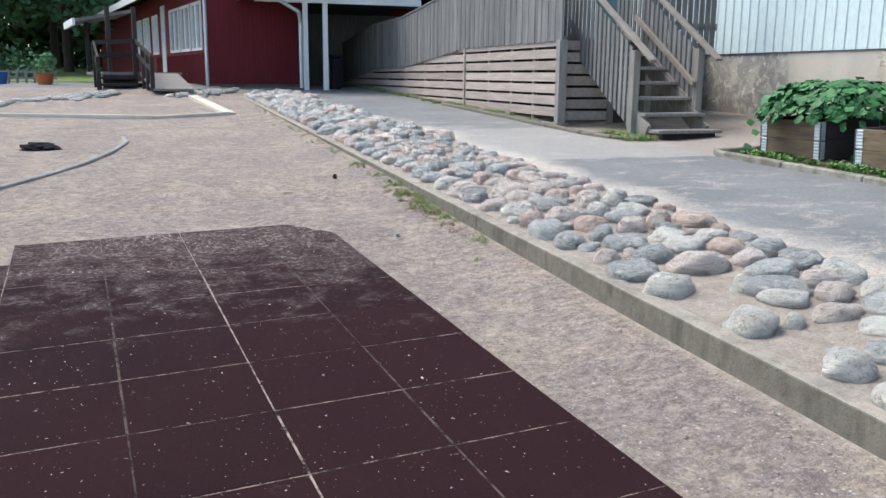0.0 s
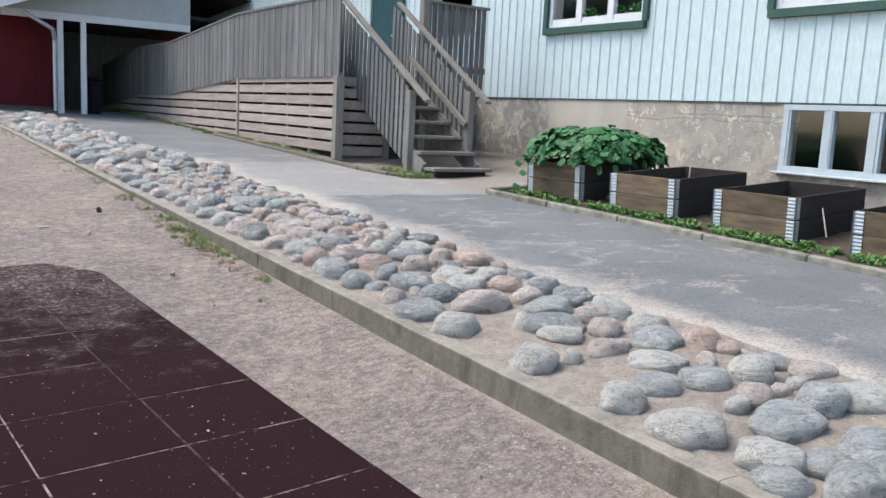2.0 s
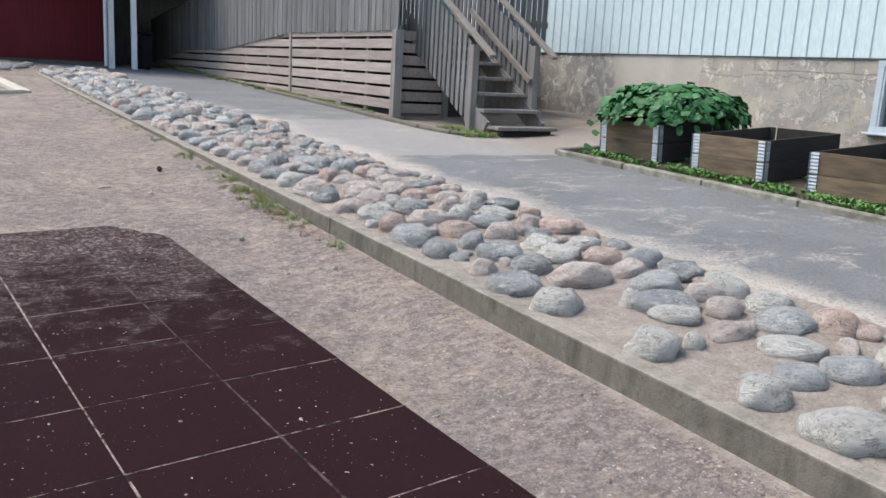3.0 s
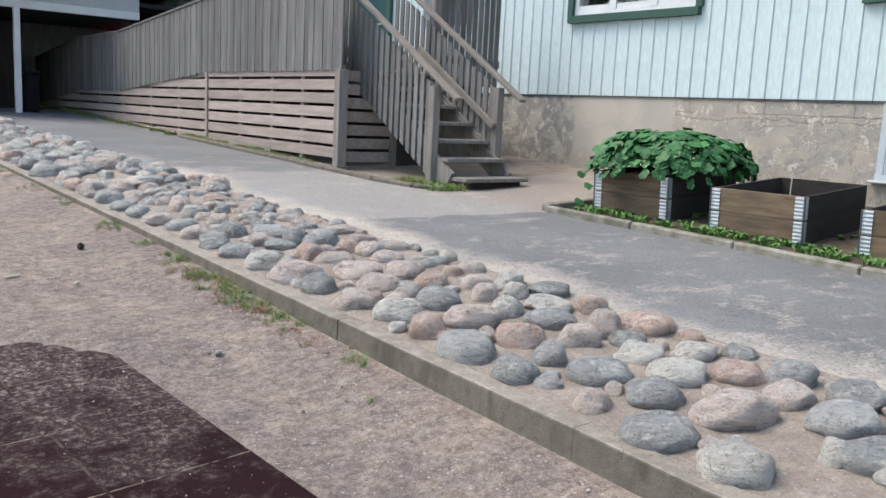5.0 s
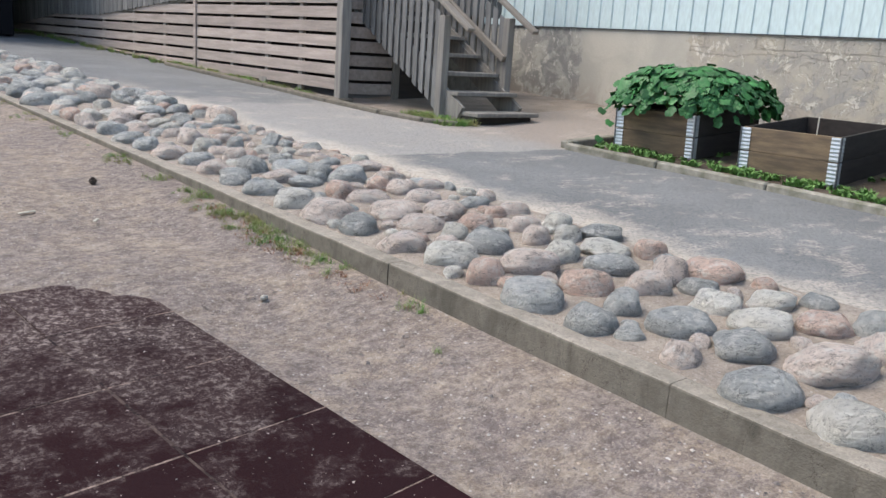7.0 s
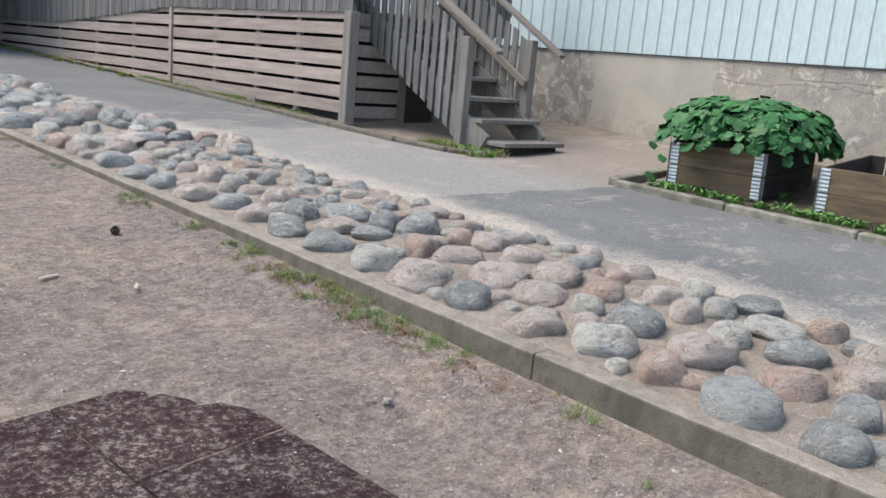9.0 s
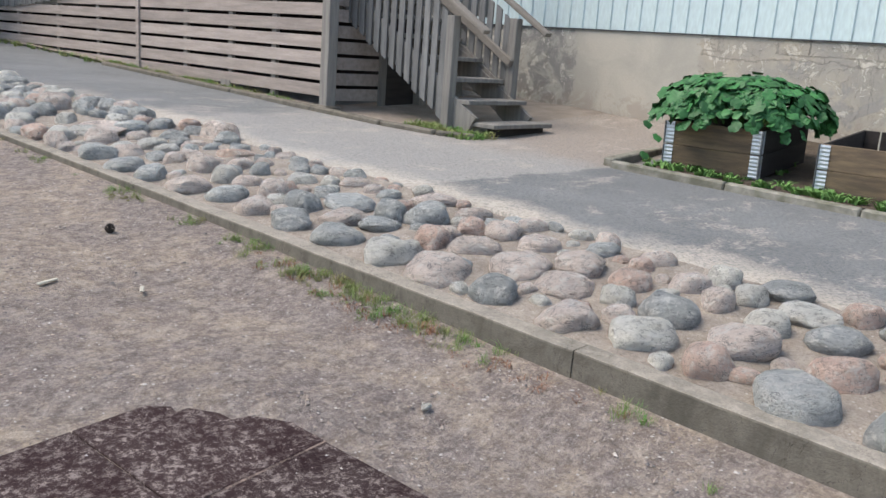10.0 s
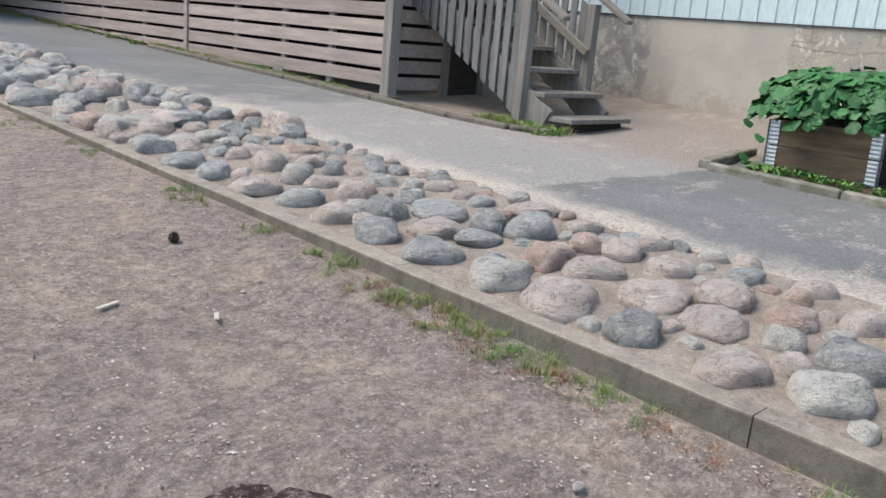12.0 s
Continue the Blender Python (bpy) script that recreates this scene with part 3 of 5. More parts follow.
def white_building():
    b = thing("white_building", "long building with pale ribbed siding on an old plinth", "building", kind="structure")
    y0, y1 = -9.0, 28.8
    wins = [(8.64, 10.66), (4.52, 6.55), (0.4, 2.4), (12.8, 14.2)]
    wz0, wz1 = 2.74, 4.15
    fields = [(y0, y1, 1.665, wz0), (y0, y1, wz1, 5.6)]
    ends = [y0, *[k for w in sorted(wins) for k in w], y1]
    fields += [(a, c, wz0, wz1) for a, c in zip(ends[::2], ends[1::2])]
    for a, c, lo, hi in fields:
        part("siding", corrugated(bmesh.new(), WX - 0.02, a, c, lo, hi), SIDING, b, "pale blue-white ribbed siding")
    bm = bmesh.new()
    box(bm, WX, WX + 0.25, y0, y1, 1.66, wz0)
    box(bm, WX, WX + 0.25, y0, y1, wz1, 5.6)
    last = y0
    for a, c in sorted(wins) + [(y1, y1)]:
        box(bm, WX, WX + 0.25, last, a, wz0, wz1)
        last = c
    box(bm, WX, WX + 6, y1, y1 + 0.2, 0.5, 5.6)
    box(bm, WX, WX + 6, y0 - 0.2, y0, -0.5, 5.6)
    box(bm, WX + 6, WX + 6.2, y0 - 0.2, y1 + 0.2, -0.5, 5.6)
    part("wall", bm, WHITE, b)
    # dark strip added as the shaded gap below the siding, no metal edge
    part("drip_edge", one_box(WX - 0.018, WX + 0.0, y0, y1, 1.650, 1.664), DARK_METAL, b)
    bm = bmesh.new()
    px = WX + 0.0
    box(bm, px, px + 0.3, 6.29, y1, -0.6, 1.655)
    box(bm, px, px + 0.3, y0, 4.56, -0.6, 1.655)
    box(bm, px, px + 0.3, 4.56, 6.29, -0.6, 0.86)
    part("plinth", bm, PLINTH, b, "old patched render plinth with flaking beige and grey plaster")
    part("corner_board", one_box(WX - 0.07, WX + 0.02, 28.62, 28.83, 1.0, 5.6), WHITE, b)
    part("inner_floor", one_box(WX + 0.26, WX + 5.9, y0, y1, 1.7, 1.8), DARK_ROOM, b)
    part("inner_ceiling", one_box(WX + 0.26, WX + 5.9, y0, y1, 4.5, 4.6), DARK_ROOM, b)
    part("cellar_wall", one_box(WX + 2.2, WX + 2.3, 2.5, 8.5, -0.2, 1.66), DARK_ROOM, b)
    bm = bmesh.new()
    beam(bm, (WX - 0.6, (y0 + y1) / 2, 5.45), (WX + 3.2, (y0 + y1) / 2, 7.2), y1 - y0 + 1.0, 0.15)
    beam(bm, (WX + 6.8, (y0 + y1) / 2, 5.45), (WX + 3.0, (y0 + y1) / 2, 7.2), y1 - y0 + 1.0, 0.15)
    part("roof", bm, ROOF, b)
    # upper windows
    for a, c in wins[:3]:
        w = part("window", one_box(WX - 0.02, WX + 0.06, a, c, wz0, wz0 + 0.06), WHITE, b, "white three-light window with dark green trim")
        bm = bmesh.new()
        box(bm, WX - 0.02, WX + 0.06, a, a + 0.07, wz0 + 0.06, wz1)
        box(bm, WX - 0.02, WX + 0.06, c - 0.07, c, wz0 + 0.06, wz1)
        box(bm, WX - 0.02, WX + 0.06, a + 0.07, c - 0.07, wz1 - 0.06, wz1)
        t = (c - a) / 3
        for k in (1, 2):
            box(bm, WX - 0.025, WX + 0.055, a + t * k - 0.06, a + t * k + 0.06, wz0 + 0.06, wz1 - 0.06)
        for k in range(3):
            box(bm, WX - 0.01, WX + 0.04, a + t * k + 0.065, a + t * (k + 1) - 0.065, wz0 + 0.062, wz0 + 0.13)
        part("frame", bm, WHITE, w)
        bm = bmesh.new()
        box(bm, WX - 0.10, WX - 0.021, a - 0.06, c + 0.06, wz0 - 0.10, wz0 - 0.003)
        box(bm, WX - 0.075, WX - 0.021, a - 0.09, a - 0.002, wz0, wz1 + 0.1)
        box(bm, WX - 0.075, WX - 0.021, c + 0.002, c + 0.09, wz0, wz1 + 0.1)
        part("trim", bm, GREEN_TRIM, w, "dark green window trim")
        for k in range(3):
            p = part("pane", one_box(WX + 0.01, WX + 0.016, a + t * k + 0.06, a + t * (k + 1) - 0.06, wz0 + 0.12, wz1 - 0.06), glass, w)
            p.visible_shadow = False
    # cellar window
    w = part("cellar_window", one_box(WX - 0.03, WX + 0.09, 4.56, 6.29, 0.862, 0.93), GREY_PAINT, b, "grey painted three-pane cellar window")
    bm = bmesh.new()
    box(bm, WX - 0.03, WX + 0.09, 4.56, 6.288, 1.58, 1.642)
    for y in (6.25, 5.70, 5.16, 4.60):
        box(bm, WX - 0.028, WX + 0.088, y - 0.035, y + 0.035, 0.931, 1.579)
    part("frame", bm, GREY_PAINT, w)
    bm = bmesh.new()
    for a in (5.74, 5.20, 4.64):
        for y in (a + 0.012, a + 0.468):
            box(bm, WX - 0.018, WX + 0.06, y - 0.02, y + 0.02, 0.932, 1.578)
    part("sash", bm, GREY_PAINT, w)
    for a in (5.735, 5.195, 4.635):
        p = part("pane", one_box(WX + 0.02, WX + 0.026, a, a + 0.48, 0.93, 1.58), glass, w)
        p.visible_shadow = False
    part("sill", one_box(WX - 0.10, WX - 0.001, 4.5, 6.33, 0.835, 0.861, bevel=0.006), GREY_PAINT, w, "grey sloping window sill")
    # door on the landing
    d = part("door", one_box(WX - 0.09, WX - 0.04, 15.2, 16.3, 1.85, 3.95), TEAL, b, "dark teal panelled door")
    part("door_frame", box(box(box(bmesh.new(), WX - 0.1, WX - 0.03, 15.1, 15.2, 1.83, 4.05), WX - 0.1, WX - 0.03, 16.3, 16.4, 1.83, 4.05), WX - 0.1, WX - 0.03, 15.2, 16.3, 3.95, 4.05), GREEN_TRIM, d)
    part("handle", rod(bmesh.new(), (WX - 0.14, 15.3, 2.85), (WX - 0.14, 15.42, 2.85), 0.012), ZINC, d)


white_building()

for y, label in ((9.9, "small terracotta flower pot behind the window pane"), (9.3, "small terracotta flower pot behind the window pane"), (8.95, "small terracotta flower pot behind the window pane")):
    p = thing("flower_pot", label, "flower pot", "pots in the window", at=(WX + 0.15, y, 2.75))
    part("pot", cyl(bmesh.new(), 0.05, 0.075, 0.13, pose(0, 0, 0.065)), TERRACOTTA, p)
    bm = bmesh.new()
    for k in range(14):
        a = k * 2.4
        box(bm, -0.03, 0.03, -0.012, 0.012, 0, 0.16, pose(0, 0, 0.12, 20 + 25 * (k % 3), 0, math.degrees(a)))
    part("leaves", bm, LEAF, p)
solid("window_shelf", one_box(WX + 0.07, WX + 0.3, 8.6, 10.7, 2.70, 2.75), WHITE, "white inner window shelf", "shelf")

# ---- wooden ramp, landing and stairs ----
FX = 5.62
RAMP_Y = [11.5, 15.7, 20.1, 23.0, 27.4]
RAMP_Z = [1.83, 1.83, 1.49, 1.47, 1.05]


def deck_z(y):
    return float(np.interp(y, RAMP_Y, RAMP_Z))


def wooden_ramp():
    r = thing("wooden_ramp", "weathered grey wooden ramp with boarded fence and slatted skirt", "ramp")
    # decks
    for a, c in zip([12.2] + RAMP_Y[1:-1], RAMP_Y[1:]):
        part("deck", beam(bmesh.new(), (6.4, a, deck_z(a) - 0.06), (6.4, c, deck_z(c) - 0.06), 1.5, 0.06), POST_WOOD, r)
    part("under_wall", one_box(7.12, 8.30, 11.95, 12.1, 0.4, 1.73), KERB, r, "brownish concrete wall under the landing")
    # dark panel added to stand for the shade behind the treads
    part("stair_back", one_box(6.47, 7.1, 11.585, 11.615, 0.45, 1.7), DARK_SHADED_WOOD, r)
    part("landing", one_box(7.15, 8.28, 11.6, 12.6, 1.74, 1.80), POST_WOOD, r)
    part("landing", one_box(7.15, 8.8, 12.6, 17.0, 1.74, 1.80), POST_WOOD, r)
    # fence boards
    bm = box(bmesh.new(), -0.011, 0.011, -0.058, 0.058, 0, 1.16)
    board = mesh_of(bm, "fence_board", GREY_WOOD)
    y = 11.53
    k = 0
    while y < 27.3:
        ob = part("fence_board", board, None, r)
        ob.location = (FX - 0.02 + 0.006 * (k % 2), y, deck_z(y) - 0.05 + 0.004 * ((k * 7) % 5))
        y += 0.122
        k += 1
    for a, c in zip(RAMP_Y[:-1], RAMP_Y[1:]):
        part("cap_rail", beam(bmesh.new(), (FX, a, deck_z(a) + 1.135), (FX, c, deck_z(c) + 1.135), 0.09, 0.035), GREY_WOOD, r)
        part("bottom_rail", beam(bmesh.new(), (FX + 0.03, a, deck_z(a) - 0.02), (FX + 0.03, c, deck_z(c) - 0.02), 0.04, 0.10), POST_WOOD, r)
    # slatted skirt
    for k in range(7):
        top = 1.85 - 0.172 * k
        for a, c in ((11.60, 15.66), (15.74, 26.9)):
            end = c
            yy = a
            while yy < c and deck_z(yy) - 0.06 > top - 0.11 and asphalt_z(yy) < top - 0.05:
                yy += 0.05
            end = min(yy, c)
            if end - a < 0.2:
                continue
            start = a
            t0, t1 = (top, top) if a < 15 else (top, min(top, deck_z(end) - 0.04))
            part("slat", box(bmesh.new(), FX, FX + 0.022, start, end, top - 0.134, top, bevel=0.003), SLAT_WOOD, r)
    # upright battens and posts
    for y in (12.55, 13.45, 14.5):
        part("batten", one_box(FX + 0.023, FX + 0.07, y - 0.045, y + 0.045, 0.5, 1.78), POST_WOOD, r)
    for y in (17.0, 18.4, 20.0, 21.6, 23.2, 24.8):
        part("batten", one_box(FX + 0.023, FX + 0.07, y - 0.045, y + 0.045, 0.6, deck_z(y) - 0.07), POST_WOOD, r)
    part("cover_strip", one_box(FX - 0.025, FX + 0.02, 15.66, 15.74, 0.62, 1.80), SLAT_WOOD, r)
    part("footing", one_box(FX - 0.01, FX + 0.06, 13.4, 13.6, 0.45, 0.72), POST_WOOD, r)
    part("corner_post", one_box(FX - 0.07, FX + 0.06, 11.44, 11.57, 0.55, 1.80, bevel=0.006), POST_WOOD, r)
    part("post_base", one_box(FX - 0.12, FX + 0.11, 11.39, 11.62, 0.45, 0.60, bevel=0.015), KERB, r, "rough concrete post base")
    # skirt under the landing, behind the stairs
    for k in range(7):
        top = 1.80 - 0.172 * k
        part("slat", box(bmesh.new(), FX + 0.07, 7.1, 11.62, 11.642, top - 0.134, top, bevel=0.003), SLAT_WOOD, r)
    part("batten", one_box(6.455, 6.545, 11.575, 11.618, 0.5, 1.76), POST_WOOD, r)
    # space under the ramp closed by an added dark board, for shade in the gaps
    part("back_skirt", one_box(7.15, 7.2, 11.7, 27.4, 0.4, 1.7), DARK_SHADED_WOOD, r)
    # landing railing beside the stairs
    for k in range(11):
        x = 7.16 + 0.105 * k
        part("railing_board", one_box(x - 0.04, x + 0.04, 11.55, 11.572, 1.72, 3.02), GREY_WOOD, r)
    part("railing_rail", one_box(7.08, 8.3, 11.52, 11.60, 3.02, 3.06), RAIL_WOOD, r)
    part("railing_rail", one_box(7.08, 8.3, 11.575, 11.61, 2.0, 2.10), POST_WOOD, r)
    part("stair_top_post", one_box(7.0, 7.12, 11.46, 11.58, 0.55, 3.05, bevel=0.006), POST_WOOD, r)


wooden_ramp()


def stairs():
    s = thing("wooden_stairs", "weathered grey open wooden stairs with boarded sides", "stairs")
    x0, x1 = 6.02, 6.91
    for i in range(7):
        z, y = 0.61 + 0.203 * i, 9.45 + 0.33 * i
        w0, w1 = (x0 - 0.02, x1 + 0.02) if i else (x0 + 0.0, x1 + 0.06)
        part("tread", box(bmesh.new(), w0, w1, y, y + 0.33, z - 0.045, z, bevel=0.006), POST_WOOD, s)
    for x in (x0, x1):
        part("stringer", beam(bmesh.new(), (x, 9.75, 0.55), (x, 12.0, 1.92), 0.045, 0.24), POST_WOOD, s)
    part("foot_block", one_box(x0 + 0.1, x1, 9.52, 9.62, 0.45, 0.565), DARK_SHADED_WOOD, s)
    slope = 0.61
    bm = box(bmesh.new(), -0.009, 0.009, -0.039, 0.039, -0.05, 1.02)
    for v in bm.verts:
        v.co.z += slope * v.co.y
    board = mesh_of(bm, "side_board", GREY_WOOD)
    for side, x in enumerate((x0 - 0.045, x1 + 0.045)):
        y = 10.16
        k = 0
        while y < 12.35:
            ob = part("side_board", board, None, s)
            ob.location = (x, y, 0.66 + slope * (y - 10.16) + 0.01 * ((k * 5) % 3))
            y += 0.124
            k += 1
        part("post", one_box(x - 0.05, x + 0.05, 9.99, 10.09, 0.50, 1.62 if not side else 1.66, bevel=0.006), POST_WOOD, s)
        r0 = 9.60 if not side else 9.60
        dz = 0.0 if not side else 0.03
        part("handrail", beam(bmesh.new(), (x, r0, 1.475 + dz), (x, 12.15, 1.475 + dz + (slope - 0.01) * (12.15 - r0)), 0.10, 0.045, 0.008), RAIL_WOOD, s)
        part("under_rail", beam(bmesh.new(), (x + (0.03 if not side else -0.03), 10.04, 0.86), (x + (0.03 if not side else -0.03), 12.04, 0.86 + slope * 2.0), 0.035, 0.09), POST_WOOD, s)
    part("inner_handrail", beam(bmesh.new(), (x1 - 0.04, 10.0, 1.19), (x1 - 0.04, 11.6, 1.19 + slope * 1.6), 0.05, 0.08, 0.008), RAIL_WOOD, s)


stairs()

# ---- red building with carport ----
RED_AT, RED_TURN = (1.21, 22.8, 0.9), 9.5


def red_building():
    b = thing("red_building", "low red boarded building with white windows", "building", kind="structure", at=RED_AT, turn=RED_TURN)
    h, L, W = 2.75, 22.0, 9.0
    bm = bmesh.new()
    t = 0.2
    wins = [(0.35, 1.55), (1.75, 3.0), (3.2, 4.6), (6.6, 7.6), (8.2, 9.4), (9.8, 11.0)]
    lo, hi = 0.97, 2.2
    box(bm, 0, t, 0, L, 0.12, lo)
    box(bm, 0, t, 0, L, hi, h)
    last = 0
    for a, c in wins + [(L, L)]:
        box(bm, 0, t, last, a, lo, hi)
        last = c
    box(bm, t, 2.7, 0, t, 0.12, h)
    box(bm, 2.5, 2.7, t, 6.0, 0.12, h)
    box(bm, 2.7, W, 5.8, 6.0, 0.12, h)
    box(bm, W - t, W, 6.0, L, 0.12, h)
    box(bm, t, W - t, L - t, L, 0.12, h)
    part("wall", bm, RED, b, "dark red vertical boarding")
    bm = bmesh.new()
    y = 0.06
    for k in range(20):
        box(bm, t + 0.12 * k, t + 0.12 * k + 0.03, -0.018, -0.001, 0.12, h)
    for k in range(60):
        box(bm, -0.018, -0.001, 0.02 + 0.12 * k, 0.05 + 0.12 * k, 0.12, lo - 0.08)
    part("battens", bm, RED, b)
    part("plinth", one_box(0.03, 2.68, 0.03, L, -0.3, 0.12), KERB, b)
    part("ceiling", one_box(t, W - t, t, L - t, h - 0.1, h), DARK_ROOM, b)
    for a, c in wins:
        w = part("window", one_box(-0.03, 0.06, a, c, lo, lo + 0.07), WHITE, b, "white framed window")
        bm = bmesh.new()
        box(bm, -0.03, 0.06, a, c, hi - 0.07, hi)
        m = (a + c) / 2
        for y0, y1 in ((a, a + 0.09), (m - 0.07, m + 0.07), (c - 0.09, c)):
            box(bm, -0.03, 0.06, y0, y1, lo + 0.07, hi - 0.07)
        part("frame", bm, WHITE, w)
        for y0, y1 in ((a + 0.09, m - 0.07), (m + 0.07, c - 0.09)):
            p = part("pane", one_box(0.02, 0.026, y0, y1, lo + 0.07, hi - 0.07), glass, w)
            p.visible_shadow = False
        part("curtain", one_box(0.12, 0.13, a, c, lo, hi), WHITE, w, "pale closed curtain")
    d = part("door", one_box(-0.03, 0.03, 5.35, 5.95, 0.35, 2.4), GREY_PAINT, b, "pale grey door")
    part("handle", rod(bmesh.new(), (-0.08, 5.3, 1.35), (-0.08, 5.42, 1.35), 0.015), ZINC, d)
    # roof with low pitch, ridge along the building
    bm = bmesh.new()
    beam(bm, (-0.75, L / 2, h - 0.05), (W / 2, L / 2, h + 1.5), L + 1.0, 0.12)
    beam(bm, (W + 0.75, L / 2, h - 0.05), (W / 2, L / 2, h + 1.5), L + 1.0, 0.12)
    part("roof", bm, ROOF, b, "grey tiled roof")
    part("fascia", one_box(-0.80, -0.76, -0.5, L + 0.5, h - 0.22, h - 0.02), WHITE, b)
    bm = bmesh.new()
    vs = [bm.verts.new(p) for p in ((0, 0.02, h), (2.7, 0.02, h), (2.7, 0.02, h + 0.9))]
    bm.faces.new(vs)
    part("gable", bm, RED, b)
    part("downpipe", rod(rod(bmesh.new(), (-0.02, -0.10, 0.0), (-0.02, -0.10, 2.5), 0.045), (-0.02, -0.10, 2.5), (-0.5, -0.10, 2.72), 0.045), ZINC, b, "grey galvanised downpipe")


red_building()


def carport():
    c = thing("carport", "open carport with white posts and pale boarded gable", "carport")
    zt = 3.02
    for x, y in ((3.56, 21.75), (4.06, 21.75)):
        part("post", one_box(x - 0.06, x + 0.06, y - 0.06, y + 0.06, 0.80, zt, bevel=0.008), WHITE, c, "white painted post")
    part("beam", one_box(2.35, 6.55, 21.68, 21.84, zt, zt + 0.16), WHITE, c)
    bm = bmesh.new()
    for y in (21.70, 21.80):
        bm.faces.new([bm.verts.new((x, y, z)) for x, z in ((2.35, zt + 0.16), (6.55, zt + 0.16), (6.55, zt + 1.55))])
    part("gable", bm, GABLE, c, "pale grey boarded gable")
    part("roof", beam(bmesh.new(), (2.0, 23.9, zt + 0.12), (6.65, 23.9, zt + 1.85), 6.2, 0.10), ROOF, c)
    part("verge_board", beam(bmesh.new(), (2.0, 20.78, zt + 0.10), (6.65, 20.78, zt + 1.83), 0.04, 0.22), WHITE, c, "white verge board")
    part("soffit", one_box(2.35, 6.6, 21.85, 27.1, zt + 0.1, zt + 0.14), DARK_ROOM, c)
    part("back_wall", one_box(3.2, 8.84, 27.0, 27.1, 0.7, zt + 0.1), GREY_WOOD, c)
    bm = bmesh.new()
    rod(bm, (3.42, 21.62, 0.95), (3.42, 21.62, 2.55), 0.045)
    rod(bm, (3.42, 21.62, 2.55), (3.36, 21.45, 2.78), 0.045)
    rod(bm, (3.36, 21.45, 2.78), (2.75, 21.40, 3.1), 0.045)
    part("downpipe", bm, ZINC, c, "grey downpipe beside the white post")


carport()

bn = thing("wheelie_bin", "black plastic wheelie bin behind the white post", "bin", at=(4.36, 21.98, 0.88))
part("body", box(bmesh.new(), -0.13, 0.13, -0.18, 0.18, 0.05, 0.82, bevel=0.03), BLACK, bn)
lid = part("lid", box(bmesh.new(), -0.15, 0.15, -0.2, 0.2, 0.82, 0.9, bevel=0.03), BLACK, bn)
part("grip", rod(bmesh.new(), (-0.12, 0.22, 0.85), (0.12, 0.22, 0.85), 0.015), BLACK, lid)
for x in (-0.1, 0.1):
    part("wheel", cyl(bmesh.new(), 0.08, 0.08, 0.04, pose(x, 0.2, 0.08, 0, 90)), BLACK, bn)


def porch():
    p = thing("porch", "dark weathered wooden porch with stairs, ramp and roof", "porch", at=(-0.6, 21.6, 0.88), turn=RED_TURN)
    part("deck", one_box(-0.55, 1.3, 0.6, 4.2, 0.35, 0.42), POST_WOOD, p)
    part("skirt", one_box(-0.55, 0.25, 0.55, 0.6, 0.0, 0.35), DARK_SHADED_WOOD, p)
    for i in range(2):
        part("step", one_box(-0.65, 0.15, 0.05 + 0.26 * i, 0.36 + 0.26 * i, 0.10 + 0.15 * i, 0.15 + 0.15 * i), DARK_SHADED_WOOD, p)
    part("ramp", beam(bmesh.new(), (0.75, -1.2, 0.03), (0.75, 0.65, 0.38), 0.9, 0.05), POST_WOOD, p)
    for x, y, z in ((-0.7, 0.0, 0.75), (-0.7, 0.6, 1.1), (0.2, 0.6, 1.15), (0.3, 0.0, 1.0), (0.3, -0.6, 0.85), (0.3, -1.15, 0.75)):
        part("post", one_box(x - 0.045, x + 0.045, y - 0.045, y + 0.045, 0.0, z), DARK_SHADED_WOOD, p)
    for a, c in (((-0.7, -0.1, 0.42), (-0.7, 0.65, 0.8)), ((-0.7, -0.1, 0.72), (-0.7, 0.65, 1.1)), ((0.3, -1.2, 0.75), (0.25, 0.6, 1.15)), ((0.3, -1.2, 0.45), (0.25, 0.6, 0.85)), ((-0.7, 0.6, 1.1), (0.2, 0.6, 1.15)), ((-0.7, 0.6, 0.8), (0.2, 0.6, 0.85))):
        part("rail", beam(bmesh.new(), a, c, 0.04, 0.1), DARK_SHADED_WOOD, p)
    for x, y in ((-0.35, 0.7), (0.25, 0.7), (-0.5, 4.0)):
        part("roof_post", one_box(x - 0.05, x + 0.05, y - 0.05, y + 0.05, 0.42, 1.95), DARK_SHADED_WOOD, p)
    part("roof", beam(bmesh.new(), (-0.9, 4.0, 1.70), (0.5, 4.0, 1.98), 2.8, 0.08), ROOF, p)
    part("fascia", one_box(-0.95, -0.89, 2.6, 5.4, 1.58, 1.76), WHITE, p, "white porch fascia")


porch()

# ---- planter boxes and their bed ----


def bed_kerb_x(y):
    return 5.80 + 0.072 * (7.98 - y)


bed = sheet("planting_bed", [lambda y: bed_kerb_x(y) + 0.1, *[lambda y, k=k: bed_kerb_x(y) + 0.1 + (WX - bed_kerb_x(y) - 0.1) * k / 14 for k in range(1, 15)]], [-4 + 0.25 * i for i in range(48)], lambda x, y: asphalt_z(y) + 0.055 + max(0, x - 6.2) * 0.06 + 0.02 * noise.noise(Vector((x, y, 0)) * 4), SOIL, "dark soil bed between kerb and plinth", "bed")


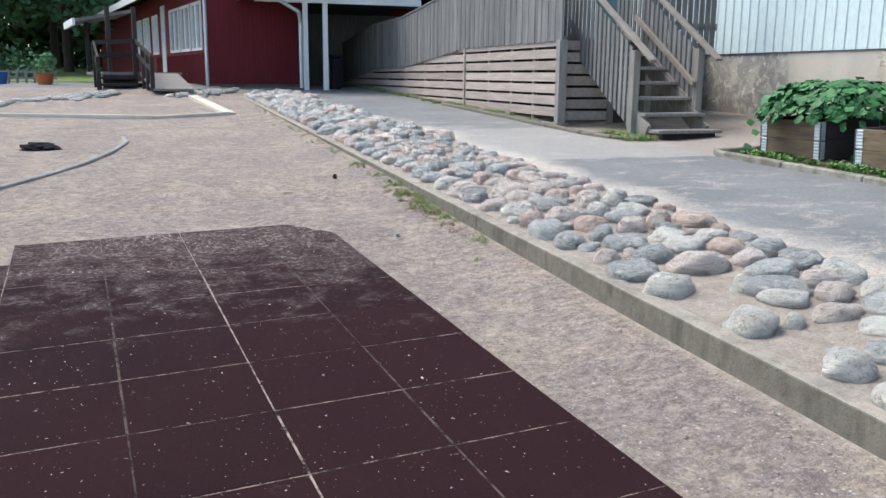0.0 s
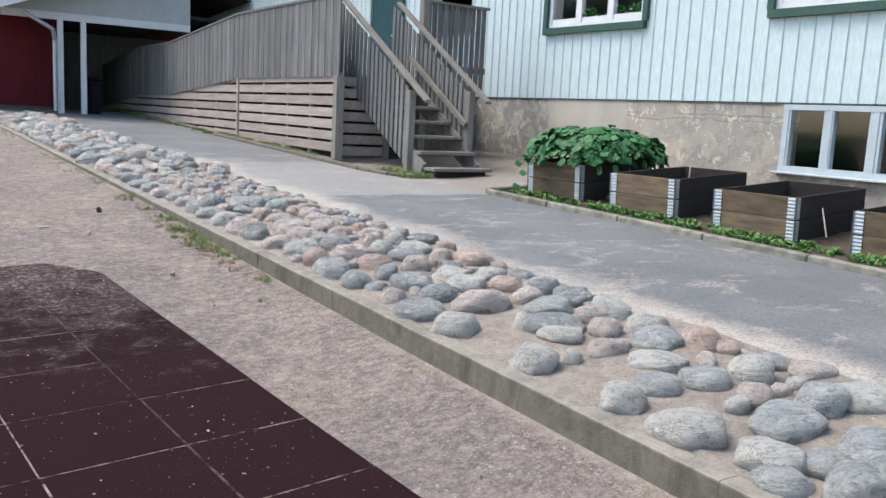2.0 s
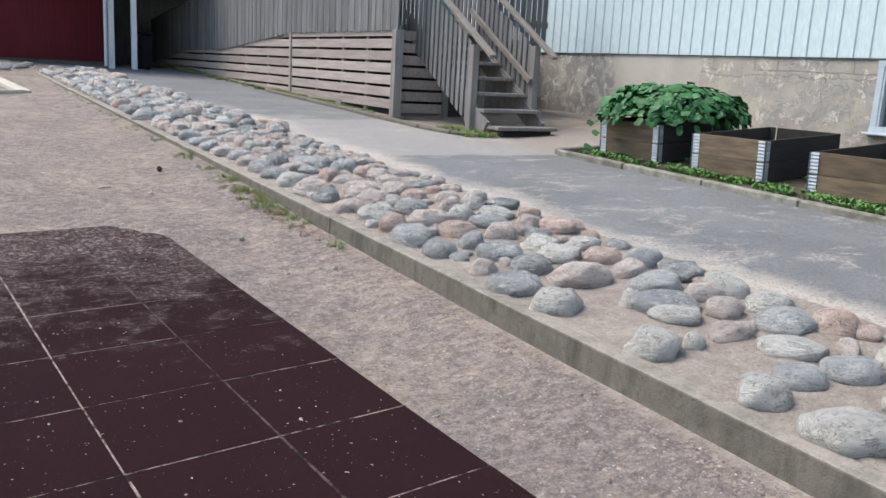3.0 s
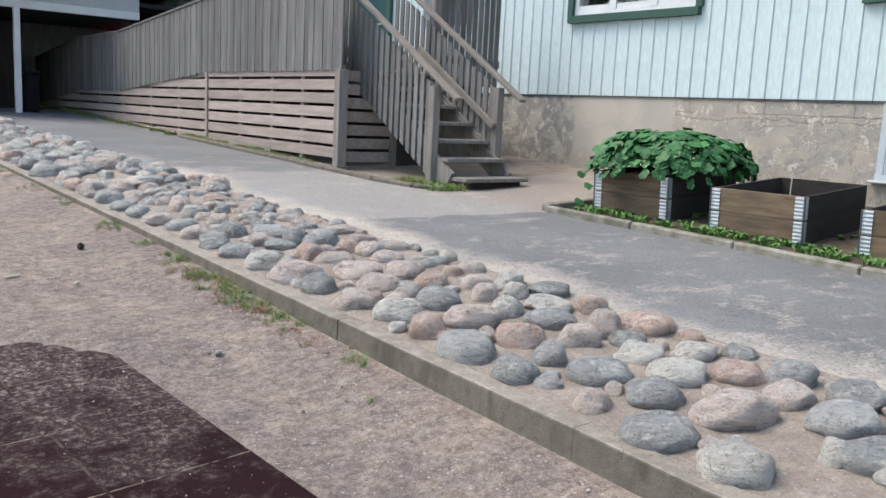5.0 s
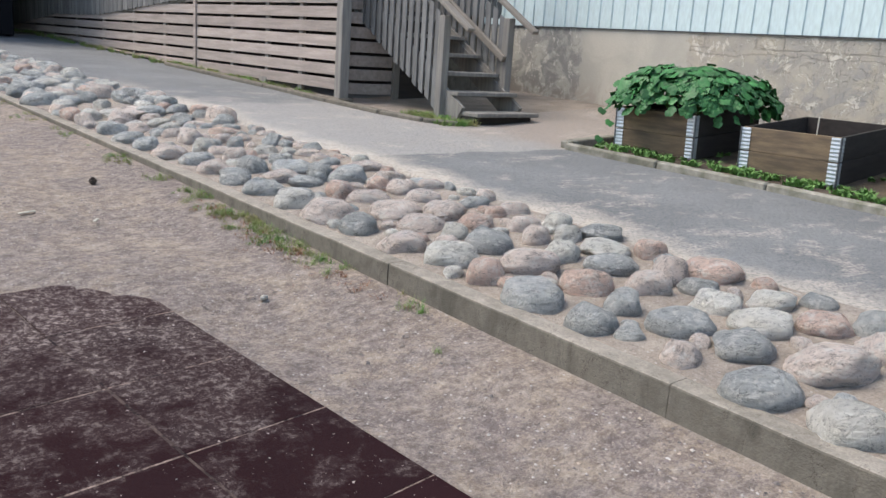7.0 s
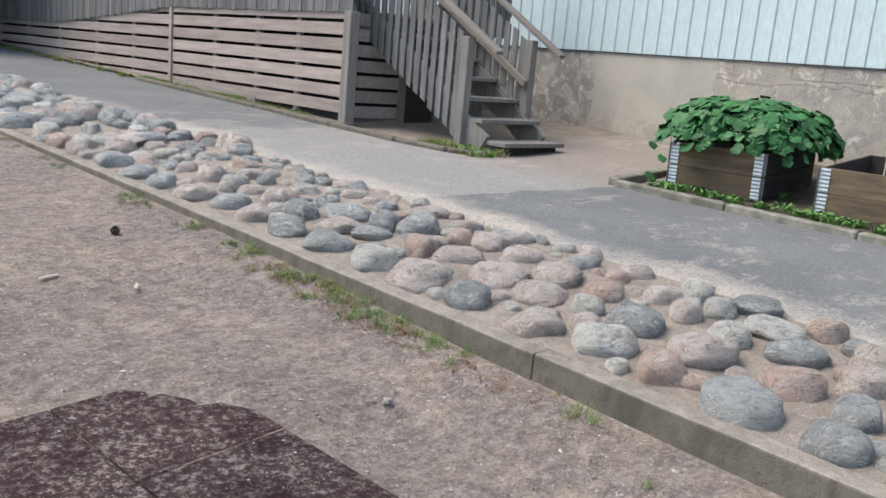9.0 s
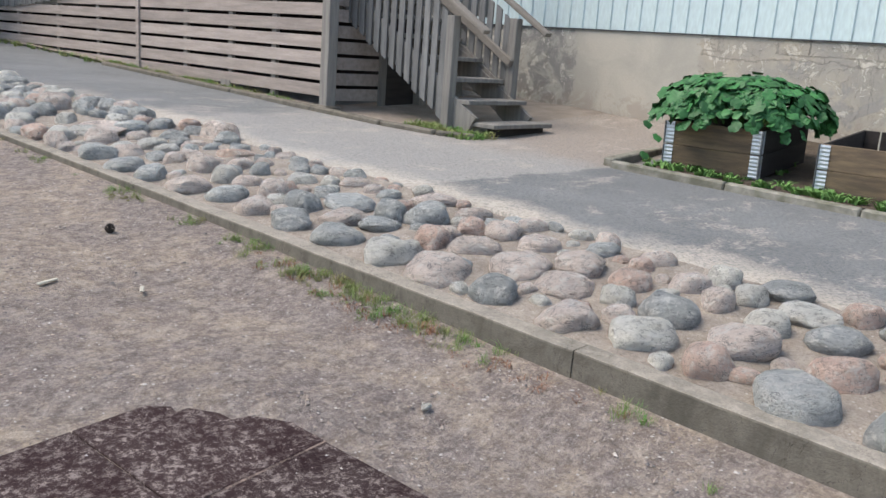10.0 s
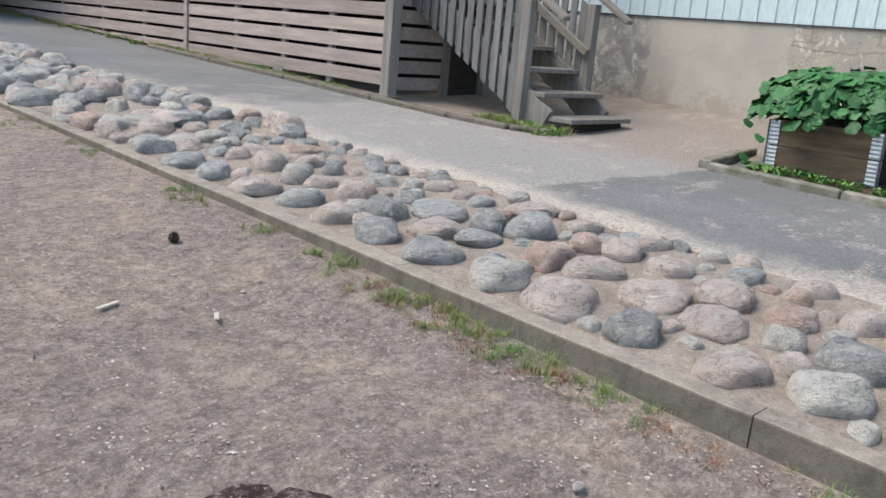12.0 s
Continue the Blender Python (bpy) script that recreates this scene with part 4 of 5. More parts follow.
def planter(y, tiers=2, x=None):
    x = bed_kerb_x(y) + 0.40 if x is None else x
    base = asphalt_z(y - 0.4) + 0.055
    b = thing("planter_box", "brown wooden pallet-collar planter box with galvanised corner hinges", "planter", "planters along the wall")
    b.matrix_world = pose(x, y, base, 0, -3.4, 4.0)
    D, Wd, H, t = 1.2, 0.8, 0.195, 0.022
    for k in range(tiers):
        z = k * (H + 0.003)
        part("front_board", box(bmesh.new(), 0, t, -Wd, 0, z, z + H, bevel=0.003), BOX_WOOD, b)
        # back and sides: same wood as the front, their shade painted in
        part("back_board", box(bmesh.new(), D - t, D, -Wd, 0, z, z + H, bevel=0.003), DARK_SHADED_WOOD, b)
        part("side_board", box(bmesh.new(), t, D - t, -Wd, -Wd + t, z, z + H, bevel=0.003), DARK_SHADED_WOOD, b)
        part("side_board", box(bmesh.new(), t, D - t, -t, 0, z, z + H, bevel=0.003), DARK_SHADED_WOOD, b)
        for cx, cy, sx, sy in ((0, 0, 1, -1), (0, -Wd, 1, 1)):
            bm = bmesh.new()
            n = 12
            prof = [(cx - 0.006 * sx, cy + 0.07 * sy), (cx - 0.006 * sx, cy + 0.012 * sy), (cx - 0.012 * sx, cy - 0.004 * sy), (cx - 0.004 * sx, cy - 0.012 * sy), (cx + 0.012 * sx, cy - 0.006 * sy), (cx + 0.06 * sx, cy - 0.006 * sy)]
            rings = []
            for j in range(n + 1):
                o = 0.004 if j % 2 else 0.0
                rings.append([bm.verts.new((px - o * sx * (q < 3), py - o * sy * (q >= 3), z + 0.004 + (H - 0.008) * j / n)) for q, (px, py) in enumerate(prof)])
            for lo_, hi_ in zip(rings[:-1], rings[1:]):
                for q in range(5):
                    bm.faces.new((lo_[q], lo_[q + 1], hi_[q + 1], hi_[q]))
            hinge = part("corner_hinge", bm, ZINC, b, "galvanised steel corner hinge")
            part("pin", cyl(bmesh.new(), 0.009, 0.009, H - 0.004, pose(cx - 0.010 * sx, cy - 0.010 * sy, z + H / 2), 8), DARK_METAL, hinge)
    part("soil", one_box(t + 0.002, D - t - 0.002, -Wd + t + 0.002, -t - 0.002, 0.01, 0.14 if y < 7 else 0.34), SOIL, b)
    return b


for y in (7.71, 6.46, 5.20, 3.88, 2.55):
    planter(y)


def leaf_mesh(name, r, seg=14, fold=0.25, lobes=5):
    bm = bmesh.new()
    c = bm.verts.new((0, 0, -fold * r * 0.4))
    ring, mid = [], []
    for i in range(seg):
        a = 2 * math.pi * i / seg
        k = r * (1 + 0.13 * math.cos(lobes * a)) * (0.55 if i == 0 else 1.0)
        ring.append(bm.verts.new((k * math.cos(a), k * math.sin(a), -fold * r * 0.35 + 0.1 * r * math.sin(3 * a))))
        mid.append(bm.verts.new((0.55 * k * math.cos(a), 0.55 * k * math.sin(a), 0.06 * r * math.cos(lobes * a))))
    for i in range(seg):
        j = (i + 1) % seg
        bm.faces.new((c, mid[i], mid[j]))
        bm.faces.new((mid[i], ring[i], ring[j], mid[j]))
    return mesh_of(bm, name, LEAF, True)


def squash_plant():
    rnd = random.Random(5)
    p = thing("squash_plant", "lush green broad-leaved plant overflowing its planter box", "plant", at=(6.85, 7.30, 0.82))
    leaves = [leaf_mesh("leaf", r) for r in (0.044, 0.054, 0.064)]

    def place(k):
        a = rnd.uniform(0, 2 * math.pi)
        r = rnd.random() ** 0.42
        x, y = 0.90 * r * math.cos(a) + 0.08, 0.74 * r * math.sin(a) + 0.09
        bump = 0.10 * noise.noise(Vector((x * 3.2, y * 3.2, 2)))
        z = 0.29 * (1 - r ** 5) + bump * (1.2 - r) + 0.14 - rnd.random() ** 2 * 0.09 - max(0.0, r - 0.88) * rnd.random() * 0.5
        tilt = radians((14 + 52 * r ** 3) * rnd.uniform(0.4, 1.35))
        return Matrix.Translation((x, y, z)) @ Matrix.Rotation(a + rnd.gauss(0, 0.5), 4, "Z") @ Matrix.Rotation(tilt, 4, "Y") @ Matrix.Rotation(rnd.uniform(0, 6.28), 4, "Z") @ Matrix.Scale(rnd.uniform(0.8, 1.25), 4)

    bm = bmesh.new()
    for k in range(24):
        a, r = rnd.uniform(0, 6.28), rnd.uniform(0.1, 0.4)
        rod(bm, (0.5 * r * math.cos(a), 0.5 * r * math.sin(a), -0.1), (1.3 * r * math.cos(a), r * math.sin(a), 0.2), 0.008, 6)
    part("stems", bm, WEED, p)
    for k in range(297):
        part("leaf", rnd.choice(leaves), None, p).matrix_basis = place(k)
    for x, y, z in ((-0.72, 0.55, -0.28), (-0.70, 0.46, -0.12), (-0.68, 0.58, -0.02)):
        part("leaf", leaves[0], None, p).matrix_basis = pose(x, y, z, 30, -40, 20)
    verts, faces = [], []
    for k in range(640):
        m = place(k)
        m.translation.z -= 0.03
        src = leaves[k % 3]
        n = len(verts)
        verts += [tuple(m @ v.co) for v in src.vertices]
        faces += [tuple(n + i for i in f.vertices) for f in src.polygons]
    me = bpy.data.meshes.new("inner_leaves")
    me.from_pydata(verts, [], faces)
    me.materials.append(LEAF)
    tagged(part("inner_leaves", me, None, p, "dense lower leaves"), kind="stuff")


squash_plant()

for x, y, z, h, lean in ((7.36, 6.36, 0.52, 0.38, 1), (6.62, 4.20, 0.45, 0.24, 8)):
    s = thing("garden_stake", "thin pale wooden stake beside a planter box", "stake", "stakes at the planters", at=(x, y, z))
    part("cane", rod(bmesh.new(), (0, 0, 0), (0.02, 0.01 * lean, h), 0.0065, 8), TIMBER, s)

# ---- rubber mats ----
mats = thing("rubber_mats", "dark maroon rubber safety tiles with sandy joints", "playground tiles", kind="structure")
TILE = 0.549
ALONG, ACROSS = radians(4.7), radians(7.3)
skew = Matrix(((math.cos(ACROSS), -math.sin(ALONG), 0, 0), (math.sin(ACROSS), math.cos(ALONG), 0, 0), (0, 0, 1, 0), (0, 0, 0, 1)))
tile_meshes = [mesh_of(box(bmesh.new(), -TILE / 2 + g, TILE / 2 - g, -TILE / 2 + 0.0026, TILE / 2 - 0.0026, -0.04, 0.0, bevel=0.0025), "rubber_tile", RUBBER) for g in (0.0018, 0.0028)]
for tile in tile_meshes:
    tile.transform(skew)


def mat_z(y):
    """The tiles lie a little proud of the sand, and run under it at their far end."""
    return sand_z(y) + float(np.interp(y, [5.2, 6.1, 6.7], [0.022, 0.018, 0.006]))


def mat_place(i, j):
    p = skew @ Vector((-(i + 0.5) * TILE, -(j + 0.5) * TILE, 0))
    return 1.197 + p.x, 6.045 + p.y


for i in range(8):
    for j in range(-1, 13):
        x, y = mat_place(i, j)
        if j == -1:
            if i in (4, 7):
                continue
        s = (mat_z(y + 0.25) - mat_z(y - 0.25)) / 0.5
        ob = part("rubber_tile", tile_meshes[(i + j) % 2], None, mats)
        ob.matrix_basis = Matrix.Translation((x, y, mat_z(y) + 0.001 * ((i * 3 + j * 5) % 4))) @ Matrix.Rotation(math.atan(s), 4, "X")


def joint_mat(name, pale, share):
    m, nt, bs = node_mat(name, 0.95, 0, 0.2)
    v = coords(nt)
    fill = noise_of(nt, v, 14.0, 6, share - 0.07, share + 0.07, 0.0, 0.75)
    tint = noise_of(nt, v, 120.0, 3, 0.3, 0.7)
    c = mix(nt, fill, (0.010, 0.005, 0.006), mix(nt, tint, pale, tuple(k * 0.5 for k in pale)))
    finish(nt, bs, c, tint, 0.5, 0.004)
    return m


JOINT = joint_mat("joint_sand", (0.36, 0.28, 0.245), 0.47)
CROSS = joint_mat("cross_joint_sand", (0.27, 0.20, 0.17), 0.50)
FAINT = joint_mat("faint_joint_sand", (0.10, 0.07, 0.06), 0.50)
bm = bmesh.new()
for i in range(2, 8, 2):
    w = 0.004
    for j in range(13):
        ax, ay = mat_place(i - 0.5, j - 0.5)
        bx, by = mat_place(i - 0.5, j + 0.5)
        beam(bm, (ax + 0.002 * (i // 2), ay, mat_z(ay) - 0.003), (bx + 0.002 * (i // 2), by, mat_z(by) - 0.003), w * 0.6 + 0.007, 0.008)
part("joint_sand", bm, JOINT, mats, "pale sand in the joints")
bm = bmesh.new()
for j in range(0, 13):
    for i in range(8):
        ax, ay = mat_place(i - 0.5, j - 0.5)
        bx, by = mat_place(i + 0.5, j - 0.5)
        beam(bm, (ax, ay, mat_z(ay) - 0.0035), (bx, by, mat_z(by) - 0.0035), 0.010, 0.008)
part("joint_sand", bm, CROSS, mats)
bm = bmesh.new()
for i in range(1, 8, 2):
    for j in range(13):
        ax, ay = mat_place(i - 0.5, j - 0.5)
        bx, by = mat_place(i - 0.5, j + 0.5)
        beam(bm, (ax, ay, mat_z(ay) - 0.003), (bx, by, mat_z(by) - 0.003), 0.012, 0.008)
part("joint_sand", bm, FAINT, mats)

# ---- kerb ----
kerb = thing("kerb", "worn concrete kerb between sand and stone bed", "kerb", kind="structure")
joints = [-5.4, -3.0, -0.6, 1.8, 4.2, 5.8, 7.4, 9.0, 10.6, 12.2, 13.8, 15.4, 17.0, 18.6, 20.2]
for y, e in zip(joints[:-1], joints[1:]):
    e -= 0.003
    bm = bmesh.new()
    n = 40
    ys = [y + (e - y) * k / n for k in range(n + 1)]
    rows = []
    for yy in ys:
        t = kerb_top(yy) + 0.004 * noise.noise(Vector((0, yy * 2, 7))) + 0.0015 * noise.noise(Vector((5, yy * 14, 7)))
        s = shift(yy) + 0.006 * noise.noise(Vector((3, y, 1))) + 0.0015 * noise.noise(Vector((8, yy * 17, 2)))
        rows.append([bm.verts.new((u + s, yy, z)) for u, z in ((2.183, t - 0.4), (2.185, t - 0.010), (2.188, t - 0.004), (2.195, t), (2.288, t), (2.30, t - 0.012), (2.30, t - 0.4))])
    for a, c in zip(rows[:-1], rows[1:]):
        for k in range(6):
            bm.faces.new((a[k], c[k], c[k + 1], a[k + 1]))
    bm.faces.new(rows[0])
    bm.faces.new(rows[-1][::-1])
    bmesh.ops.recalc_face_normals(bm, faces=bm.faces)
    # upward faces get the paler dusty colour with top light painted in
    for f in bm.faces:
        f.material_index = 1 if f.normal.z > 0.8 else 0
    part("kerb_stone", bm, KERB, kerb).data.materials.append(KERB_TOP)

# ---- kerb of the planting bed ----
bk = thing("bed_kerb", "low granite kerb edging the planting bed", "kerb", kind="structure")
y = 7.98
while y > -3:
    e = y - 0.99
    bm = bmesh.new()
    beam(bm, (bed_kerb_x(y) + 0.05, y, asphalt_z(y) - 0.02), (bed_kerb_x(e) + 0.05, e + 0.01, asphalt_z(e) - 0.02), 0.10, 0.16, 0.012)
    part("kerb_stone", bm, BED_KERB, bk)
    y -= 0.99
bm = beam(bmesh.new(), (5.86, 8.03, 0.43), (7.0, 8.2, 0.46), 0.10, 0.14, 0.012)
part("kerb_stone", bm, BED_KERB, bk)

# ---- kerb before the ramp ----
rk = thing("ramp_kerb", "low worn concrete kerb along the wooden ramp", "kerb", kind="structure")
pts = [(5.35, 16.2), (5.38, 14.6), (5.40, 13.0), (5.42, 11.5), (5.42, 10.4), (5.52, 9.75), (5.75, 9.45)]
for (xa, ya), (xb, yb) in zip(pts[:-1], pts[1:]):
    part("kerb_stone", beam(bmesh.new(), (xa, ya, asphalt_z(ya) - 0.02), (xb, yb + 0.01, asphalt_z(yb) - 0.02), 0.10, 0.14, 0.015), KERB, rk)

sheet("verge", [5.44, 5.5, 5.6, 5.75], [11.4 + 0.4 * i for i in range(38)], lambda x, y: asphalt_z(y) + 0.03 + 0.015 * noise.noise(Vector((x, y, 0)) * 5), VERGE, "dusty brown soil verge along the wooden ramp", "verge")
sheet("stair_verge", [lambda y: max(5.47, 5.47 + (10.2 - y) * 0.35), 5.8, 6.2, 6.6, 7.0, 8.0, 8.84], [9.85 + 0.25 * i for i in range(9)], lambda x, y: asphalt_surface(x, y) + (0.012 if y > 10 else -0.03) + 0.015 * noise.noise(Vector((x, y, 0)) * 4), VERGE, "bare brown soil round the foot of the stairs", "verge")

# ---- stone bed ----


def stone_mesh(seed, sub=3):
    bm = bmesh.new()
    bmesh.ops.create_icosphere(bm, subdivisions=sub, radius=1.0)
    o = Vector((seed * 3.7, seed * 1.3, seed * 9.1))
    rs = random.Random(seed)
    cuts = [(Vector((rs.gauss(0, 1), rs.gauss(0, 1), rs.gauss(0, 0.8))).normalized(), rs.uniform(0.66, 0.95)) for _ in range(10)]
    for v in bm.verts:
        p = v.co.copy()
        for d, q in cuts:
            over = v.co.dot(d) - q
            if over > 0:
                v.co -= d * over * 0.75
        p = v.co.copy()
        k = 1.12 + 0.20 * noise.noise(p * 0.9 + o) + 0.13 * noise.noise(p * 2.1 + o) + 0.06 * noise.noise(p * 4.6 + o)
        v.co = p * k
        v.co.z *= 1.0 if v.co.z < 0 else 0.9
        v.co.z = min(v.co.z, 0.62 + 0.12 * noise.noise(p * 1.5 + o) + 0.25 * v.co.z) if v.co.z > 0.5 else v.co.z
    return bm


STONE_MESHES = [[mesh_of(stone_mesh(s), "stone", m, True) for s in range(i * 5, i * 5 + 5)] for i, m in enumerate(STONES)]
stone_bed = thing("stone_bed", "bed of rounded pink and grey field stones set in sand", "stone bed", kind="structure")
north_bed = thing("stone_bed", "far bed of grey field stones set in sand", "stone bed", kind="structure")
placed = []
rnd = random.Random(11)


def lay(x, y, a, b, kind, turn=0.0, rise=None):
    """One field stone: a long, b wide, its long side at that turn from the x axis."""
    turn += rnd.uniform(-9, 9)
    u = max(x - shift(y), 2.30 + 0.42 * b)
    x = u + shift(y)
    z = ground_z(u, y)
    h = (a + b) / 2 * rnd.uniform(0.38, 0.52) if rise is None else max(rise * 0.88, 0.05)
    ob = part("stone", rnd.choice(STONE_MESHES[kind]), None, stone_bed)
    ob.matrix_basis = Matrix.Translation((x, y, z + h * rnd.uniform(0.10, 0.22))) @ Matrix.Rotation(radians(turn), 4, "Z") @ Matrix.Rotation(radians(rnd.uniform(-12, 12)), 4, "X") @ Matrix.Diagonal((a * 0.525, b * 0.525, h * 0.98, 1))
    placed.append((x, y, (a + b) / 4))
    return ob


# the largest stones, each at its place: x, y, length, width, kind, turn, height
lay(2.59, 1.50, 0.21, 0.21, 1, -33, 0.115)
lay(2.94, 1.65, 0.24, 0.21, 1, -33, 0.080)
lay(2.55, 1.80, 0.23, 0.20, 2, -33, 0.099)
lay(3.32, 1.91, 0.24, 0.21, 2, -33, 0.089)
lay(2.86, 1.95, 0.29, 0.26, 1, -33, 0.077)
lay(3.13, 1.98, 0.23, 0.20, 1, -33, 0.108)
lay(2.50, 2.13, 0.30, 0.27, 2, -33, 0.115)
lay(2.98, 2.19, 0.16, 0.14, 0, -33, 0.077)
lay(3.43, 2.22, 0.21, 0.18, 0, -33, 0.051)
lay(3.18, 2.35, 0.20, 0.17, 2, -33, 0.115)
lay(2.95, 2.43, 0.22, 0.19, 1, -33, 0.083)
lay(2.48, 2.48, 0.20, 0.18, 2, -33, 0.113)
lay(2.73, 2.50, 0.20, 0.17, 1, -33, 0.078)
lay(3.35, 2.63, 0.14, 0.12, 3, -33, 0.057)
lay(2.93, 2.71, 0.27, 0.23, 2, -33, 0.065)
lay(3.29, 2.74, 0.18, 0.17, 3, -33, 0.115)
lay(3.15, 2.90, 0.24, 0.21, 1, -33, 0.099)
lay(2.85, 2.95, 0.19, 0.17, 0, -33, 0.084)
lay(2.64, 2.97, 0.09, 0.09, 2, -33, 0.072)
lay(2.45, 3.02, 0.23, 0.20, 2, -33, 0.115)
lay(3.29, 3.11, 0.21, 0.19, 2, -33, 0.088)
lay(3.03, 3.15, 0.16, 0.14, 0, -33, 0.091)
lay(2.83, 3.25, 0.24, 0.21, 2, -33, 0.067)
lay(3.28, 3.37, 0.22, 0.20, 2, -33, 0.113)
lay(2.88, 3.38, 0.28, 0.24, 4, -33, 0.102)
lay(3.15, 3.39, 0.18, 0.16, 0, -33, 0.082)
lay(2.76, 3.50, 0.10, 0.10, 2, -38, 0.096)
lay(3.04, 3.60, 0.26, 0.23, 1, -38, 0.097)
lay(2.39, 3.67, 0.24, 0.22, 2, -38, 0.115)
lay(3.29, 3.68, 0.23, 0.20, 4, -38, 0.098)
lay(3.07, 3.85, 0.19, 0.17, 0, -38, 0.093)
lay(2.79, 3.92, 0.31, 0.27, 0, -38, 0.115)
lay(3.27, 3.96, 0.21, 0.19, 1, -38, 0.099)
lay(2.41, 3.98, 0.25, 0.22, 4, -38, 0.115)
lay(3.12, 4.11, 0.20, 0.17, 3, -38, 0.092)
lay(2.68, 4.21, 0.22, 0.20, 4, -38, 0.097)
lay(3.36, 4.25, 0.15, 0.14, 4, -38, 0.060)
lay(2.95, 4.28, 0.25, 0.22, 2, -38, 0.094)
lay(2.43, 4.31, 0.14, 0.14, 0, -38, 0.091)
lay(3.21, 4.40, 0.21, 0.18, 2, -38, 0.074)
lay(2.67, 4.49, 0.24, 0.21, 4, -38, 0.105)
lay(2.98, 4.53, 0.22, 0.19, 2, -38, 0.082)
lay(2.43, 4.55, 0.11, 0.09, 1, -38, 0.046)
lay(2.41, 4.72, 0.20, 0.18, 4, -38, 0.107)
lay(3.32, 4.75, 0.28, 0.25, 3, -38, 0.099)
lay(2.65, 4.76, 0.15, 0.15, 1, -38, 0.103)
lay(2.91, 4.83, 0.18, 0.16, 0, -38, 0.106)
lay(3.13, 4.87, 0.17, 0.17, 0, -38, 0.115)
lay(2.69, 5.02, 0.22, 0.19, 3, -38, 0.115)
lay(2.41, 5.06, 0.27, 0.24, 1, -38, 0.115)
lay(3.03, 5.15, 0.23, 0.20, 4, -38, 0.073)
lay(3.35, 5.16, 0.15, 0.13, 3, -38, 0.084)
lay(3.19, 5.32, 0.24, 0.21, 2, -38, 0.066)
lay(2.71, 5.39, 0.27, 0.23, 0, -38, 0.098)
lay(2.95, 5.40, 0.17, 0.15, 2, -38, 0.098)
lay(2.44, 5.40, 0.16, 0.16, 3, -38, 0.115)
lay(3.37, 5.50, 0.25, 0.22, 4, -38, 0.072)
lay(3.18, 5.58, 0.15, 0.13, 2, -39, 0.092)
lay(3.02, 5.65, 0.14, 0.14, 0, -38, 0.094)
lay(2.46, 5.70, 0.27, 0.23, 2, -38, 0.115)
lay(2.77, 5.73, 0.23, 0.21, 4, -38, 0.108)
lay(3.31, 5.77, 0.17, 0.15, 2, -39, 0.097)
lay(3.11, 5.83, 0.17, 0.15, 0, -39, 0.094)
lay(2.73, 5.97, 0.14, 0.14, 2, -39, 0.091)
lay(2.39, 5.99, 0.23, 0.21, 0, -39, 0.103)
lay(2.95, 6.04, 0.19, 0.17, 3, -39, 0.086)
lay(3.30, 6.11, 0.17, 0.15, 0, -39, 0.076)
lay(3.16, 6.11, 0.11, 0.10, 3, -39, 0.073)
lay(2.69, 6.21, 0.25, 0.22, 0, -39, 0.082)
lay(2.94, 6.31, 0.22, 0.20, 0, -39, 0.094)
lay(2.37, 6.37, 0.21, 0.18, 4, -39, 0.115)
lay(3.23, 6.38, 0.18, 0.16, 1, -39, 0.064)
lay(2.71, 6.49, 0.26, 0.23, 0, -39, 0.089)
lay(3.02, 6.62, 0.21, 0.18, 0, -39, 0.090)
lay(2.39, 6.71, 0.28, 0.24, 0, -39, 0.112)
lay(2.78, 6.84, 0.24, 0.21, 0, -39, 0.080)
lay(3.28, 6.87, 0.16, 0.14, 0, -39, 0.067)
lay(3.07, 6.89, 0.18, 0.16, 0, -39, 0.091)
lay(3.26, 6.97, 0.12, 0.11, 1, -44, 0.059)
lay(2.36, 7.03, 0.26, 0.23, 2, -39, 0.115)
lay(2.70, 7.04, 0.18, 0.16, 3, -39, 0.115)
lay(3.00, 7.05, 0.14, 0.12, 3, -39, 0.090)
lay(3.21, 7.23, 0.20, 0.17, 0, -44, 0.046)
lay(2.98, 7.36, 0.24, 0.21, 1, -39, 0.115)
lay(2.37, 7.42, 0.24, 0.21, 1, -44, 0.103)
lay(2.69, 7.45, 0.20, 0.17, 1, -39, 0.056)
lay(2.86, 7.53, 0.17, 0.17, 4, -44, 0.115)
lay(3.25, 7.58, 0.27, 0.24, 0, -44, 0.055)
lay(2.62, 7.66, 0.25, 0.22, 0, -44, 0.069)
lay(2.35, 7.77, 0.21, 0.19, 4, -44, 0.095)
lay(3.12, 7.84, 0.15, 0.13, 1, -44, 0.047)
lay(2.85, 7.87, 0.29, 0.26, 1, -44, 0.069)
lay(2.60, 7.99, 0.21, 0.18, 4, -44, 0.114)
lay(2.85, 8.10, 0.14, 0.12, 4, -44, 0.073)
lay(2.34, 8.10, 0.21, 0.19, 0, -44, 0.097)
lay(3.16, 8.19, 0.18, 0.16, 0, -44, 0.055)
lay(2.62, 8.30, 0.17, 0.17, 0, -44, 0.115)
lay(2.38, 8.44, 0.24, 0.21, 1, -44, 0.090)
lay(2.94, 8.46, 0.19, 0.17, 2, -44, 0.068)
lay(2.65, 8.62, 0.17, 0.15, 0, -44, 0.068)
lay(3.14, 8.74, 0.14, 0.12, 1, -44, 0.045)
lay(2.31, 8.76, 0.26, 0.23, 0, -44, 0.094)
lay(2.87, 8.80, 0.13, 0.12, 1, -44, 0.085)
lay(2.60, 8.81, 0.16, 0.15, 2, -44, 0.104)
lay(2.88, 9.05, 0.17, 0.15, 0, -44, 0.064)
